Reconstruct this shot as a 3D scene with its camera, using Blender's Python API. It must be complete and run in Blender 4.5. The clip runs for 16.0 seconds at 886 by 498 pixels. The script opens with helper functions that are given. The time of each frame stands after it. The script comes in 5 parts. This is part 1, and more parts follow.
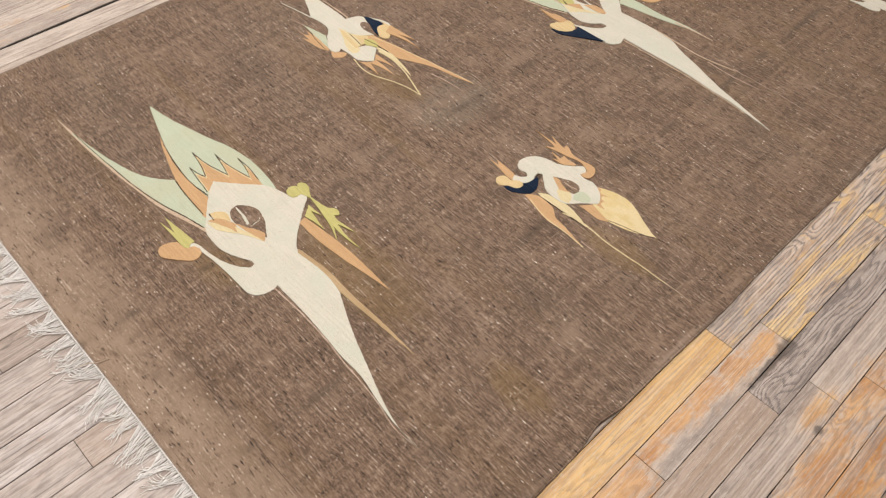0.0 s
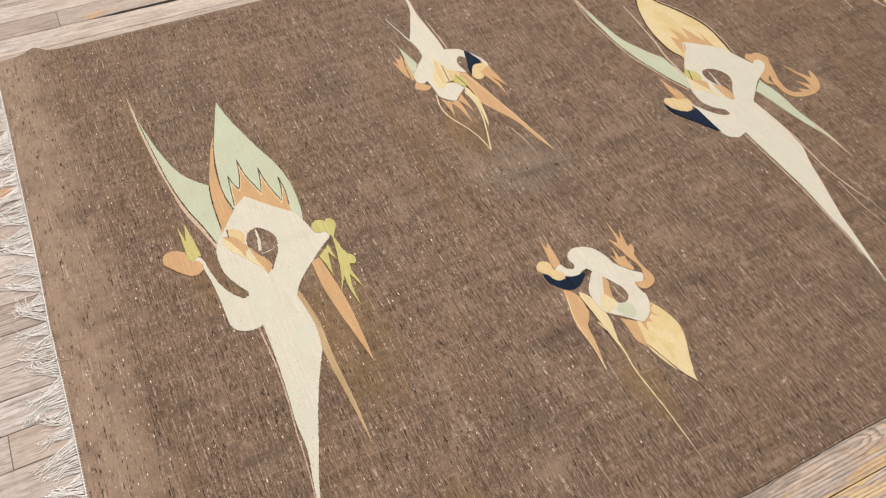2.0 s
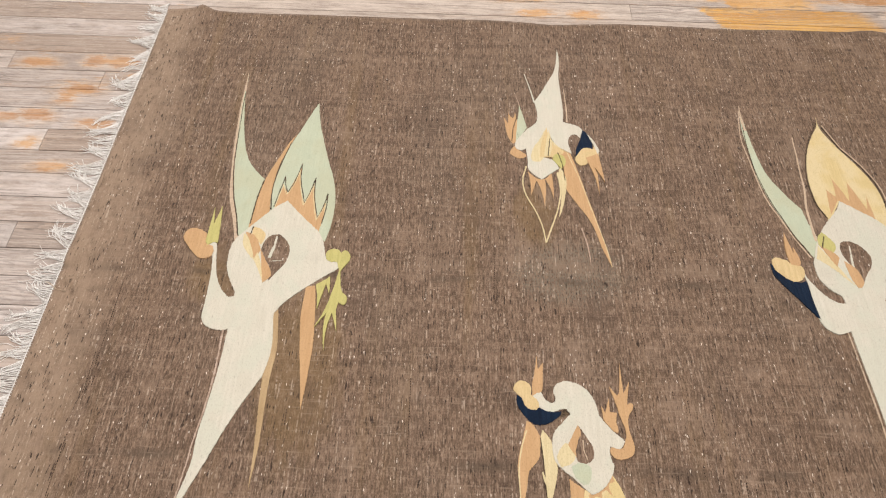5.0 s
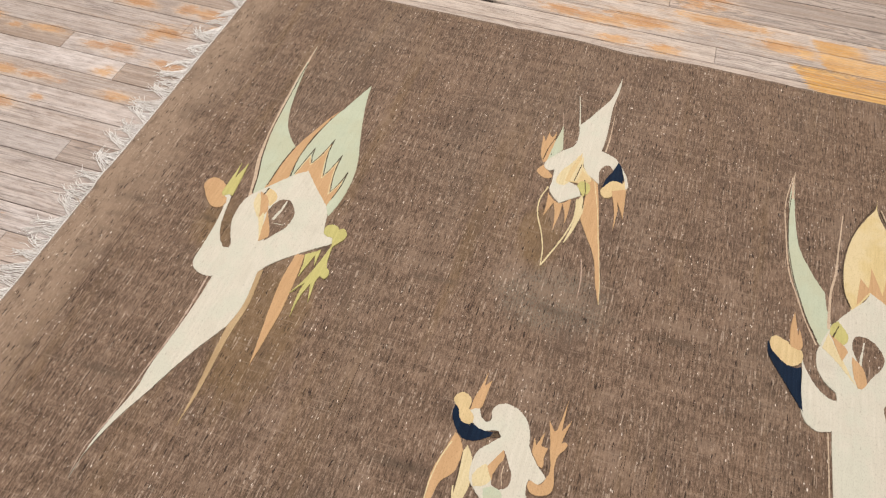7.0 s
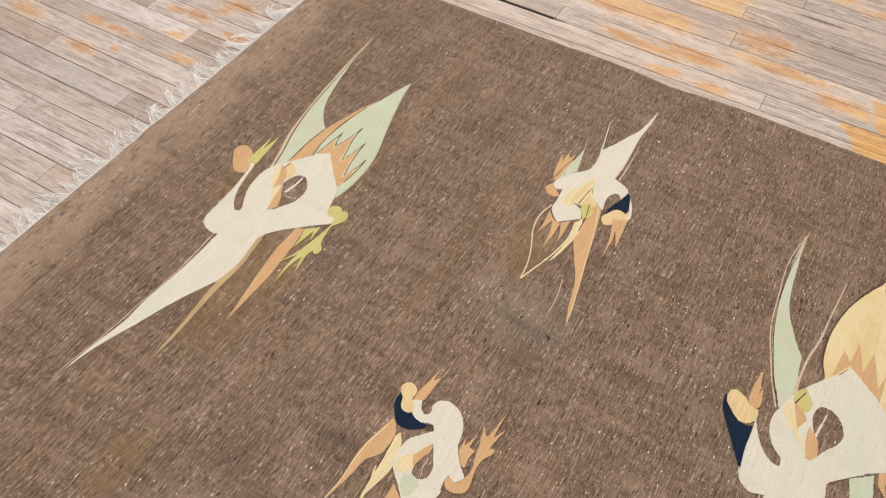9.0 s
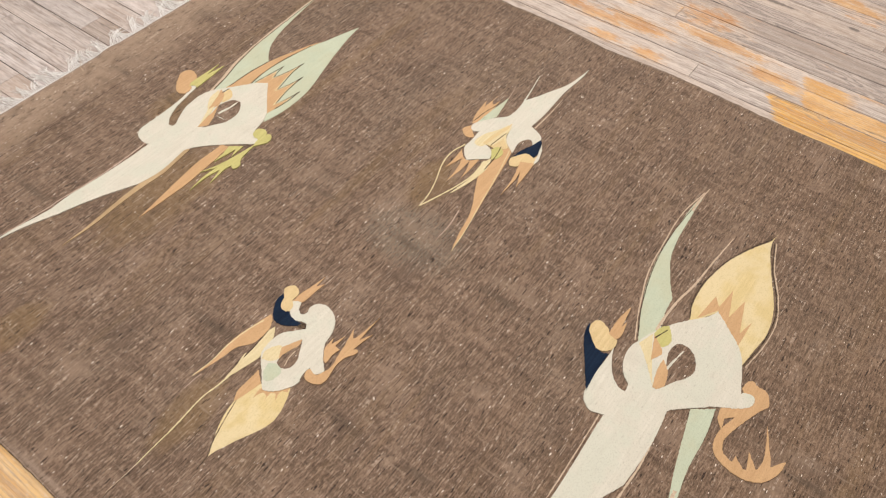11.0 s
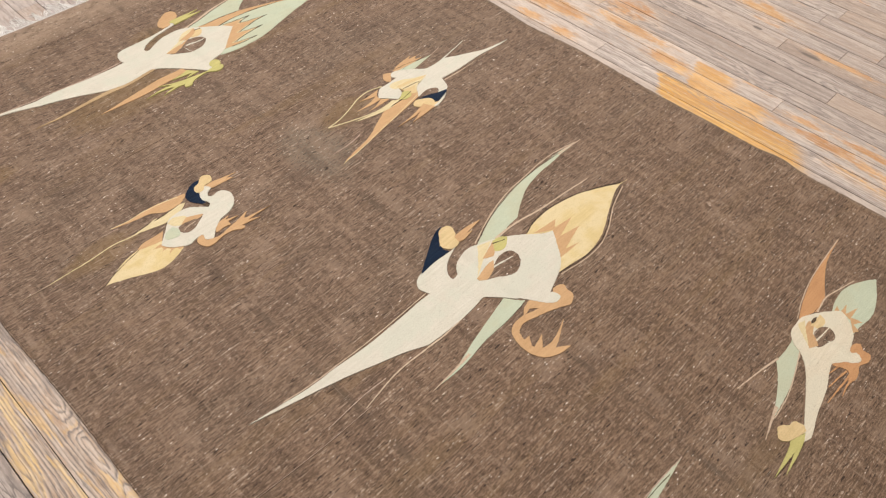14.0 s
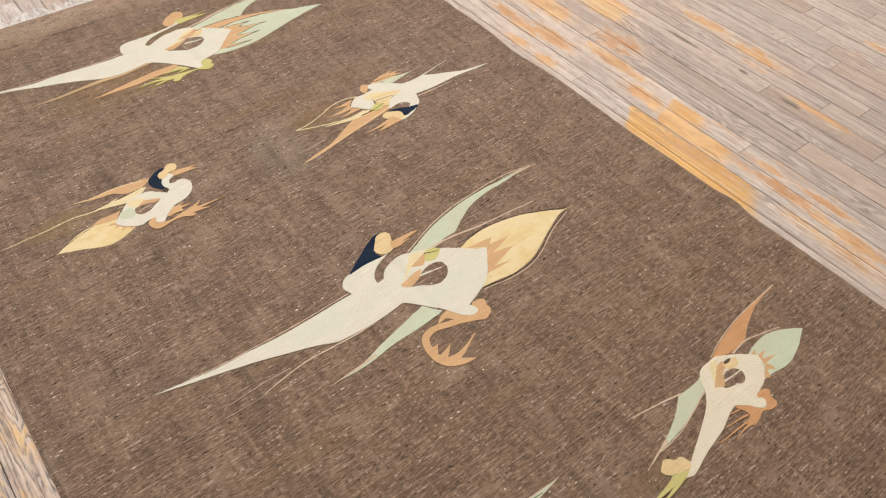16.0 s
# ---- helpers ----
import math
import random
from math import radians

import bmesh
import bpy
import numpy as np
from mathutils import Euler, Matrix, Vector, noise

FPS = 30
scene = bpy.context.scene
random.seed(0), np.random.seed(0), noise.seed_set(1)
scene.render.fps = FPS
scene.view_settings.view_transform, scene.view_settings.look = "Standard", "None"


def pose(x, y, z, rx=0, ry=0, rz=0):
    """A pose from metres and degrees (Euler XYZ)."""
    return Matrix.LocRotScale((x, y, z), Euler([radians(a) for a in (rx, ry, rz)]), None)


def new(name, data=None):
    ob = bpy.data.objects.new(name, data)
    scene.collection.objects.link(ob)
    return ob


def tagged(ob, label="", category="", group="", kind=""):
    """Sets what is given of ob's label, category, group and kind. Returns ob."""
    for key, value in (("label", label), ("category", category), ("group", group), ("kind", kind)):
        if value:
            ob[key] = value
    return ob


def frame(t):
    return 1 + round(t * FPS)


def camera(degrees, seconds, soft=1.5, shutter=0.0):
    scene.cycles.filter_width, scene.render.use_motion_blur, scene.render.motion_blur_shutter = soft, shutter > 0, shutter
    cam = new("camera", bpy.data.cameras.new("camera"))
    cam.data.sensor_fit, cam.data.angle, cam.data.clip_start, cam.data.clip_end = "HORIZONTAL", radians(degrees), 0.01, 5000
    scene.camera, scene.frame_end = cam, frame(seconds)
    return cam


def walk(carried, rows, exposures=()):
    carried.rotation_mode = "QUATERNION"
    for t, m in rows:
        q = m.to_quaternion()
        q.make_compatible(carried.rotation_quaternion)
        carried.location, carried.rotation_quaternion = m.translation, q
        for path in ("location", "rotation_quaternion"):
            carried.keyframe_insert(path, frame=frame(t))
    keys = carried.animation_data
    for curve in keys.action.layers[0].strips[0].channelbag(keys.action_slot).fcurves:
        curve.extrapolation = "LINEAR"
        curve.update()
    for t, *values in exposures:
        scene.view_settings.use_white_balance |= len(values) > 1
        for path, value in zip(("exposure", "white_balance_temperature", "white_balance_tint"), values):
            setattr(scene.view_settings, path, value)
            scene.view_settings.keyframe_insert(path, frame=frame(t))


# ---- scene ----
cam = camera(58.2, 16.0, soft=1.2)
# seconds, eye, turn
PATH = [
    (0, -0.1263, -2.2138, 1.5725, 38.63, -2.34, -44.03),
    (0.5, 0.0081, -2.1784, 1.5517, 38.40, -2.49, -40.05),
    (1, 0.1458, -2.1351, 1.5066, 38.09, -2.37, -35.69),
    (1.5, 0.2371, -2.1919, 1.5012, 38.20, -2.08, -31.14),
    (2, 0.3057, -2.1916, 1.5308, 38.04, -2.02, -26.12),
    (2.5, 0.4273, -2.0803, 1.5115, 38.01, -1.68, -21.04),
    (3, 0.5397, -1.9755, 1.4991, 37.99, -1.58, -16.35),
    (3.5, 0.6307, -2.0311, 1.4931, 37.88, -1.53, -12.01),
    (4, 0.7419, -2.1261, 1.5320, 38.19, -1.57, -7.59),
    (4.2, 0.7669, -2.1438, 1.5486, 38.02, -1.50, -5.80),
    (6.3, 1.1599, -2.0716, 1.5160, 38.25, -1.01, 12.69),
    (6.5, 1.1935, -2.0949, 1.5325, 38.07, -1.06, 14.19),
    (7, 1.2435, -2.0765, 1.5439, 38.08, -1.23, 17.64),
    (7.5, 1.2939, -1.9436, 1.5353, 37.91, -1.10, 21.57),
    (8, 1.3283, -1.8676, 1.5209, 37.92, -1.12, 25.08),
    (8.5, 1.4116, -1.9095, 1.5387, 38.04, -0.88, 28.22),
    (9, 1.5491, -1.9976, 1.6100, 37.85, -0.87, 30.55),
    (11.3, 2.0561, -1.9773, 1.5734, 38.26, -1.15, 37.54),
    (11.5, 2.0964, -2.0089, 1.5855, 38.22, -1.17, 38.08),
    (12, 2.2373, -2.1126, 1.6371, 38.28, -0.97, 39.30),
    (12.5, 2.3666, -2.1482, 1.6911, 38.44, -0.87, 40.34),
    (13, 2.4858, -2.0852, 1.6703, 39.24, -0.93, 41.23),
    (13.5, 2.6049, -2.0089, 1.6561, 39.89, -1.13, 42.72),
    (14, 2.7207, -2.0154, 1.6555, 40.60, -1.08, 44.71),
    (14.5, 2.8943, -2.0802, 1.6970, 41.29, -1.06, 46.55),
    (15, 3.0270, -2.0967, 1.7026, 41.71, -1.13, 48.19),
    (15.5, 3.0335, -1.9848, 1.7047, 42.16, -1.19, 50.10),
    (16, 3.0313, -1.7888, 1.6763, 42.42, -1.31, 52.33),
]
EXPOSURE = 0.0
walk(cam, [(t, pose(x, y, z, rx, ry, rz)) for t, x, y, z, rx, ry, rz in PATH], [(0.0, EXPOSURE), (4.0, EXPOSURE + 0.01), (8.0, EXPOSURE - 0.05), (9.5, EXPOSURE - 0.01), (12.0, EXPOSURE + 0.06), (16.0, EXPOSURE + 0.07)])

# ---- light ----
world = bpy.data.worlds.new("room_air")
scene.world = world
world.use_nodes = True
world.node_tree.nodes["Background"].inputs["Color"].default_value = (1.0, 0.97, 0.94, 1)
world.node_tree.nodes["Background"].inputs["Strength"].default_value = 0.15


def ceiling_lamp(x, y, z, size_x, size_y, watts, colour):
    data = bpy.data.lights.new("ceiling_lamp", "AREA")
    data.shape, data.size, data.size_y, data.energy, data.color = "RECTANGLE", size_x, size_y, watts, colour
    ob = new("ceiling_lamp", data)
    ob.matrix_basis = pose(x, y, z)
    return ob


ceiling_lamp(0.9, 1.6, 2.93, 4.4, 1.0, 107, (1.0, 0.955, 0.915))
ceiling_lamp(0.9, -1.6, 2.93, 4.4, 1.0, 105, (1.0, 0.955, 0.915))


# ---- materials ----
class Nodes:
    """A small builder of shader node trees."""

    def __init__(self, name):
        self.mat = bpy.data.materials.new(name)
        self.mat.use_nodes = True
        self.tree = self.mat.node_tree
        self.bsdf = self.tree.nodes["Principled BSDF"]

    def put(self, socket, value):
        if isinstance(value, bpy.types.NodeSocket):
            self.tree.links.new(value, socket)
        elif isinstance(value, tuple) and len(value) == 3 and socket.type == "RGBA":
            socket.default_value = (*value, 1)
        else:
            socket.default_value = value

    def node(self, kind, out=0, settings=(), **inputs):
        n = self.tree.nodes.new(kind)
        for key, value in settings:
            if key == "operation":
                n.operation = value
            elif key == "blend":
                n.blend_type = value
            elif key == "type":
                n.data_type = value
        for key, value in inputs.items():
            self.put(n.inputs[int(key[1:]) if key[0] == "_" else key], value)
        return n.outputs[out]

    def math(self, op, a, b=0.0, c=0.0):
        return self.node("ShaderNodeMath", 0, [("operation", op)], _0=a, _1=b, _2=c)

    def mix(self, fac, a, b, blend="MIX"):
        n = self.tree.nodes.new("ShaderNodeMix")
        n.data_type, n.blend_type = "RGBA", blend
        self.put(n.inputs[0], fac)
        self.put(n.inputs[6], a)
        self.put(n.inputs[7], b)
        return n.outputs[2]

    def position(self):
        return self.node("ShaderNodeNewGeometry", 0)

    def stretched(self, vector, sx, sy, sz=1.0, shift=(0.0, 0.0, 0.0)):
        scaled = self.node("ShaderNodeVectorMath", 0, [("operation", "MULTIPLY")], _0=vector, _1=(sx, sy, sz))
        return self.node("ShaderNodeVectorMath", 0, [("operation", "ADD")], _0=scaled, _1=shift)

    def noise(self, vector, scale=1.0, detail=2.0, rough=0.5):
        return self.node("ShaderNodeTexNoise", 0, Vector=vector, Scale=scale, Detail=detail, Roughness=rough)

    def step(self, value, low, high):
        n = self.tree.nodes.new("ShaderNodeMapRange")
        n.interpolation_type = "SMOOTHSTEP"
        self.put(n.inputs[0], value)
        n.inputs[1].default_value, n.inputs[2].default_value = low, high
        return n.outputs[0]

    def finish(self, colour, rough, height=None, distance=0.001, strength=0.5, specular=0.3, sheen=0.0):
        self.put(self.bsdf.inputs["Base Color"], colour)
        self.put(self.bsdf.inputs["Roughness"], rough)
        self.bsdf.inputs["Specular IOR Level"].default_value = specular
        self.bsdf.inputs["Sheen Weight"].default_value = sheen
        self.bsdf.inputs["Sheen Roughness"].default_value = 0.45
        self.bsdf.inputs["Sheen Tint"].default_value = (1.0, 0.90, 0.82, 1)
        if height is not None:
            bump = self.node("ShaderNodeBump", 0, Strength=strength, Distance=distance, Height=height)
            self.put(self.bsdf.inputs["Normal"], bump)
        return self.mat


def weave(n, p):
    """Relief of a flat weave: weft ridges along y, knots of yarn along them."""
    fine = n.noise(n.stretched(p, 440, 215), 1.0, 2.0, 0.6)
    streak = n.noise(n.stretched(p, 190, 9), 1.0, 3.0, 0.6)
    return fine, streak


def dye_spot(n, p, x, y, rx, ry):
    """A place where the yarn took the dye differently: 1 in its middle, fading out raggedly."""
    off = n.node("ShaderNodeVectorMath", 0, [("operation", "SUBTRACT")], _0=p, _1=(x, y, 0.0))
    off = n.stretched(off, 1 / rx, 1 / ry, 0.0)
    far = n.node("ShaderNodeVectorMath", 1, [("operation", "LENGTH")], _0=off)
    ragged = n.math("ADD", far, n.math("MULTIPLY", n.math("SUBTRACT", n.noise(n.stretched(p, 60, 14), 1.0, 3.0), 0.5), 0.9))
    return n.step(ragged, 1.15, 0.55)


def field_wool():
    n = Nodes("brown_field_wool")
    p = n.position()
    fine, streak = weave(n, p)
    grain = n.noise(n.stretched(p, 240, 50, 1.0, (6.0, 3.0, 0.0)), 1.0, 2.0, 0.65)
    thread = n.noise(n.stretched(p, 310, 26, 1.0, (2.0, 8.0, 0.0)), 1.0, 2.0, 0.6)
    warp = n.noise(n.stretched(p, 12, 150, 1.0, (1.0, 3.0, 0.0)), 1.0, 2.0, 0.6)
    axes = n.node("ShaderNodeSeparateXYZ", 0, Vector=p).node
    x = axes.outputs[0]
    broad = n.noise(n.stretched(p, 3.2, 1.1), 1.0, 3.0, 0.55)
    band = n.noise(n.stretched(p, 14, 0.9, 1.0, (3.0, 7.0, 0.0)), 1.0, 3.0, 0.6)
    narrow = n.noise(n.stretched(p, 60, 5.0, 1.0, (8.0, 1.0, 0.0)), 1.0, 3.0, 0.6)
    blotch = n.noise(n.stretched(p, 9, 7, 1.0, (1.0, 2.0, 5.0)), 1.0, 3.0, 0.6)
    tuft = n.noise(n.stretched(p, 70, 14, 1.0, (4.0, 6.0, 2.0)), 1.0, 2.0, 0.6)
    rib = n.noise(n.stretched(p, 3.2, 42, 1.0, (2.0, 5.0, 7.0)), 1.0, 3.0, 0.6)
    yarn = n.math("ADD", n.math("MULTIPLY", streak, 0.13), n.math("MULTIPLY", thread, 0.22))
    yarn = n.math("ADD", yarn, n.math("ADD", n.math("MULTIPLY", grain, 0.34), n.math("MULTIPLY", tuft, 0.10)))
    yarn = n.math("ADD", yarn, n.math("ADD", n.math("MULTIPLY", rib, 0.17), n.math("MULTIPLY", narrow, 0.12)))
    base = n.mix(n.step(yarn, 0.39, 0.67), (0.060, 0.0380, 0.026), (0.248, 0.167, 0.118))
    base = n.mix(n.math("MULTIPLY", n.step(grain, 0.55, 0.70), 0.50), base, (0.375, 0.280, 0.212))
    base = n.mix(n.math("MULTIPLY", n.step(fine, 0.50, 0.66), 0.28), base, (0.36, 0.275, 0.210))
    base = n.mix(n.math("MULTIPLY", n.step(fine, 0.48, 0.33), 0.38), base, (0.052, 0.034, 0.025))
    grey = n.math("MULTIPLY", n.step(broad, 0.48, 0.72), 0.12)
    spot_grey = n.math("MULTIPLY", dye_spot(n, p, 1.20, -0.98, 0.16, 0.11), n.step(n.noise(n.stretched(p, 330, 120, 1.0, (3.0, 3.0, 0.0)), 1.0, 2.0), 0.44, 0.56))
    grey = n.math("MAXIMUM", grey, n.math("MULTIPLY", spot_grey, 0.75))
    base = n.mix(grey, base, (0.180, 0.155, 0.122))
    # towards the far end the dye is a warmer brown
    base = n.mix(n.math("MULTIPLY", n.step(x, 1.3, 2.6), 0.30), base, n.mix(1.0, base, (1.02, 0.93, 0.76), "MULTIPLY"))
    gold = n.math("MULTIPLY", n.step(band, 0.52, 0.75), 0.32)
    for spot in ((0.59, -1.27, 0.10, 0.24), (0.36, -1.02, 0.07, 0.10), (1.125, -0.80, 0.06, 0.12), (0.64, -1.75, 0.05, 0.10), (1.12, -1.66, 0.05, 0.12), (2.68, -1.21, 0.10, 0.08)):
        gold = n.math("MAXIMUM", gold, n.math("MULTIPLY", dye_spot(n, p, *spot), 0.50))
    base = n.mix(gold, base, (0.20, 0.130, 0.062))
    edge = n.math("ADD", x, n.math("MULTIPLY", n.math("SUBTRACT", n.noise(n.stretched(p, 5, 5, 1.0, (4.0, 4.0, 0.0)), 1.0, 3.0), 0.5), 0.16))
    worn_end = n.math("MULTIPLY", n.step(edge, 0.19, 0.03), n.step(n.noise(n.stretched(p, 42, 22), 1.0, 4.0, 0.65), 0.20, 0.58))
    base = n.mix(n.math("MULTIPLY", worn_end, 0.80), base, (0.335, 0.245, 0.178))
    base = n.mix(n.math("MULTIPLY", n.step(blotch, 0.48, 0.72), 0.36), base, (0.088, 0.060, 0.046))
    base = n.mix(n.math("MULTIPLY", n.step(blotch, 0.46, 0.28), 0.36), base, (0.300, 0.215, 0.160))
    # the old fold lines: crease shade and highlight painted in, with rub and soil
    y = axes.outputs[1]
    for line, wide in ((-1.010, 0.016), (-0.965, 0.030), (-1.475, 0.018)):
        off = n.math("ABSOLUTE", n.math("SUBTRACT", n.math("ADD", y, n.math("MULTIPLY", n.math("SUBTRACT", broad, 0.5), 0.05)), line))
        worn = n.math("MULTIPLY", n.step(off, wide, 0.0), n.step(n.noise(n.stretched(p, 7, 3, 1.0, (line, 0.0, 0.0)), 1.0, 2.0), 0.42, 0.62))
        base = n.mix(n.math("MULTIPLY", worn, 0.55), base, (0.078, 0.060, 0.045) if wide < 0.025 else (0.245, 0.175, 0.128))
    edge = n.math("ADD", y, n.math("MULTIPLY", n.math("SUBTRACT", blotch, 0.5), 0.06))
    rubbed = n.math("MULTIPLY", n.step(edge, -1.905, -1.94), n.step(n.noise(n.stretched(p, 5, 40, 1.0, (6.0, 0.0, 0.0)), 1.0, 3.0), 0.46, 0.66))
    base = n.mix(n.math("MULTIPLY", rubbed, 0.50), base, (0.33, 0.250, 0.195))
    # dark slubs and pale hairs caught in the yarn
    dark = n.noise(n.stretched(p, 205, 38, 1.0, (1.0, 14.0, 0.0)), 1.0, 1.0)
    rare = n.noise(n.stretched(p, 34, 7, 1.0, (7.0, 2.0, 0.0)), 1.0, 2.0)
    dark = n.math("ADD", dark, n.math("MULTIPLY", n.math("SUBTRACT", rare, 0.5), 0.30))
    base = n.mix(n.math("MULTIPLY", n.step(dark, 0.675, 0.72), 0.85), base, (0.024, 0.016, 0.013))
    pale = n.noise(n.stretched(p, 295, 80, 1.0, (5.0, 9.0, 0.0)), 1.0, 0.5)
    some = n.noise(n.stretched(p, 40, 6, 1.0, (2.0, 1.0, 0.0)), 1.0, 2.0)
    pale = n.math("ADD", pale, n.math("MULTIPLY", n.math("SUBTRACT", some, 0.5), 0.34))
    base = n.mix(n.step(pale, 0.765, 0.815), base, (0.80, 0.71, 0.62))
    # single wefts that ride high or sink, beaded by the warps that cross them
    bead = n.step(n.noise(n.stretched(p, 70, 110, 1.0, (3.0, 3.0, 1.0)), 1.0, 1.0), 0.44, 0.58)
    high = n.noise(n.stretched(p, 245, 11, 1.0, (9.0, 5.0, 0.0)), 1.0, 1.5)
    base = n.mix(n.math("MULTIPLY", n.math("MULTIPLY", n.step(high, 0.60, 0.68), bead), 0.55), base, (0.52, 0.42, 0.335))
    base = n.mix(n.math("MULTIPLY", n.math("MULTIPLY", n.step(high, 0.375, 0.31), bead), 0.75), base, (0.030, 0.020, 0.016))
    base = n.mix(n.math("MULTIPLY", n.step(warp, 0.58, 0.72), 0.35), base, (0.33, 0.25, 0.19))
    height = n.math("ADD", n.math("MULTIPLY", yarn, 0.9), n.math("MULTIPLY", fine, 0.6))
    return n.finish(base, 0.95, height, 0.0026, 0.9, 0.12, 0.16)


def dyed_wool(name, colour, deep, fleck=0.0, cast=None, beads=None):
    n = Nodes(name)
    p = n.position()
    fine, streak = weave(n, p)
    base = n.mix(n.step(streak, 0.2, 0.8), deep, colour)
    fade = n.noise(n.stretched(p, 26, 12), 1.0, 4.0, 0.65)
    base = n.mix(n.math("MULTIPLY", n.step(fade, 0.42, 0.70), 0.65), base, deep)
    if cast:
        cloud = n.noise(n.stretched(p, 11, 8, 1.0, (2.0, 5.0, 0.0)), 1.0, 3.0, 0.6)
        base = n.mix(n.math("MULTIPLY", n.step(cloud, 0.44, 0.60), 0.85), base, cast)
    if beads:
        bead = n.step(n.noise(n.stretched(p, 120, 160, 1.0, (3.0, 3.0, 1.0)), 1.0, 1.0), 0.50, 0.58)
        base = n.mix(n.math("MULTIPLY", bead, 0.85), base, beads)
    tone = n.noise(n.stretched(p, 60, 22, 1.0, (9.0, 5.0, 3.0)), 1.0, 3.0, 0.6)
    base = n.mix(n.math("MULTIPLY", n.step(tone, 0.56, 0.74), 0.30), base, tuple(0.80 * c for c in deep))
    if fleck:
        bits = n.noise(n.stretched(p, 260, 60), 1.0, 1.0)
        base = n.mix(n.math("MULTIPLY", n.step(bits, 0.70, 0.78), fleck), base, (0.16, 0.11, 0.08))
    base = n.mix(n.math("MULTIPLY", n.step(fine, 0.5, 0.3), 0.42), base, tuple(0.66 * c for c in deep))
    height = n.math("ADD", n.math("MULTIPLY", streak, 0.6), n.math("MULTIPLY", fine, 0.6))
    return n.finish(base, 0.95, height, 0.0022, 0.95, 0.12, 0.12)


FIELD = field_wool()
WARM_CREAM = dyed_wool("warm_cream_wool", (0.690, 0.625, 0.500), (0.600, 0.530, 0.405), 0.34, (0.62, 0.575, 0.455))
CREAM = dyed_wool("cream_wool", (0.640, 0.605, 0.520), (0.560, 0.525, 0.440), 0.34, (0.565, 0.560, 0.470))
SAGE = dyed_wool("sage_green_wool", (0.51, 0.55, 0.425), (0.445, 0.485, 0.365), 0.10, (0.47, 0.485, 0.355))
ORANGE = dyed_wool("apricot_wool", (0.575, 0.372, 0.205), (0.48, 0.30, 0.155), 0.16)
YELLOW = dyed_wool("corn_yellow_wool", (0.67, 0.54, 0.29), (0.57, 0.445, 0.22), 0.14, (0.66, 0.55, 0.34))
HONEY = dyed_wool("honey_wool", (0.67, 0.525, 0.30), (0.56, 0.42, 0.22), 0.12)
BUTTER = dyed_wool("pale_butter_wool", (0.68, 0.585, 0.37), (0.59, 0.49, 0.29), 0.14)
LIME = dyed_wool("moss_lime_wool", (0.54, 0.495, 0.205), (0.44, 0.405, 0.155), 0.15)
NAVY = dyed_wool("navy_wool", (0.010, 0.024, 0.052), (0.005, 0.011, 0.026))
TAN = dyed_wool("tan_pink_wool", (0.60, 0.47, 0.355), (0.50, 0.385, 0.28), 0.3, None, (0.46, 0.35, 0.255))
PINK = dyed_wool("faded_rose_wool", (0.58, 0.45, 0.37), (0.42, 0.31, 0.24), 0.3, None, (0.34, 0.245, 0.185))
RUST = dyed_wool("rust_orange_wool", (0.56, 0.315, 0.155), (0.45, 0.24, 0.115), 0.15)
DARK = dyed_wool("dark_outline_wool", (0.13, 0.092, 0.060), (0.08, 0.056, 0.036), 0.0, None, (0.025, 0.017, 0.013))
DULL_GOLD = dyed_wool("dull_gold_wool", (0.50, 0.365, 0.215), (0.38, 0.265, 0.145), 0.5)


def cotton():
    n = Nodes("white_cotton_warp")
    p = n.position()
    twist = n.noise(n.stretched(p, 400, 400, 400), 1.0, 2.0)
    soil = n.noise(n.stretched(p, 30, 30), 1.0, 2.0)
    base = n.mix(n.step(twist, 0.3, 0.7), (0.74, 0.71, 0.68), (0.88, 0.86, 0.84))
    base = n.mix(n.math("MULTIPLY", n.step(soil, 0.5, 0.8), 0.4), base, (0.50, 0.45, 0.40))
    return n.finish(base, 0.9, twist, 0.0006, 0.5, 0.15)


COTTON = cotton()


# where patches of the old varnish are left
REMAINS_NORTH = [
    (0.90, 0.30, 0.08, 0.05), (1.00, 0.315, 0.10, 0.05), (1.10, 0.31, 0.08, 0.04), (1.00, 0.153, 0.09, 0.025), (1.10, 0.146, 0.10, 0.025), (1.22, 0.175, 0.11, 0.035), (1.17, 0.056, 0.06, 0.02),
    (1.40, 0.353, 0.09, 0.05), (1.20, 0.475, 0.12, 0.035), (1.32, 0.055, 0.05, 0.02), (1.21, 0.541, 0.08, 0.03), (1.48, 0.253, 0.14, 0.025), (1.67, 0.19, 0.08, 0.03), (1.76, 0.71, 0.12, 0.025), (1.50, 0.737, 0.10, 0.025),
]
REMAINS_EAST = [
    (2.18, 0.227, 0.06, 0.014), (2.30, 0.175, 0.12, 0.024), (2.40, 0.100, 0.08, 0.020), (2.39, 0.235, 0.09, 0.014),
    (2.42, 0.167, 0.06, 0.016), (2.52, 0.160, 0.08, 0.022), (2.60, 0.098, 0.10, 0.030), (1.81, 0.653, 0.05, 0.014), (1.75, 0.737, 0.035, 0.018), (2.11, 0.600, 0.10, 0.016), (2.01, 1.140, 0.05, 0.020), (1.66, 0.175, 0.04, 0.012),
]
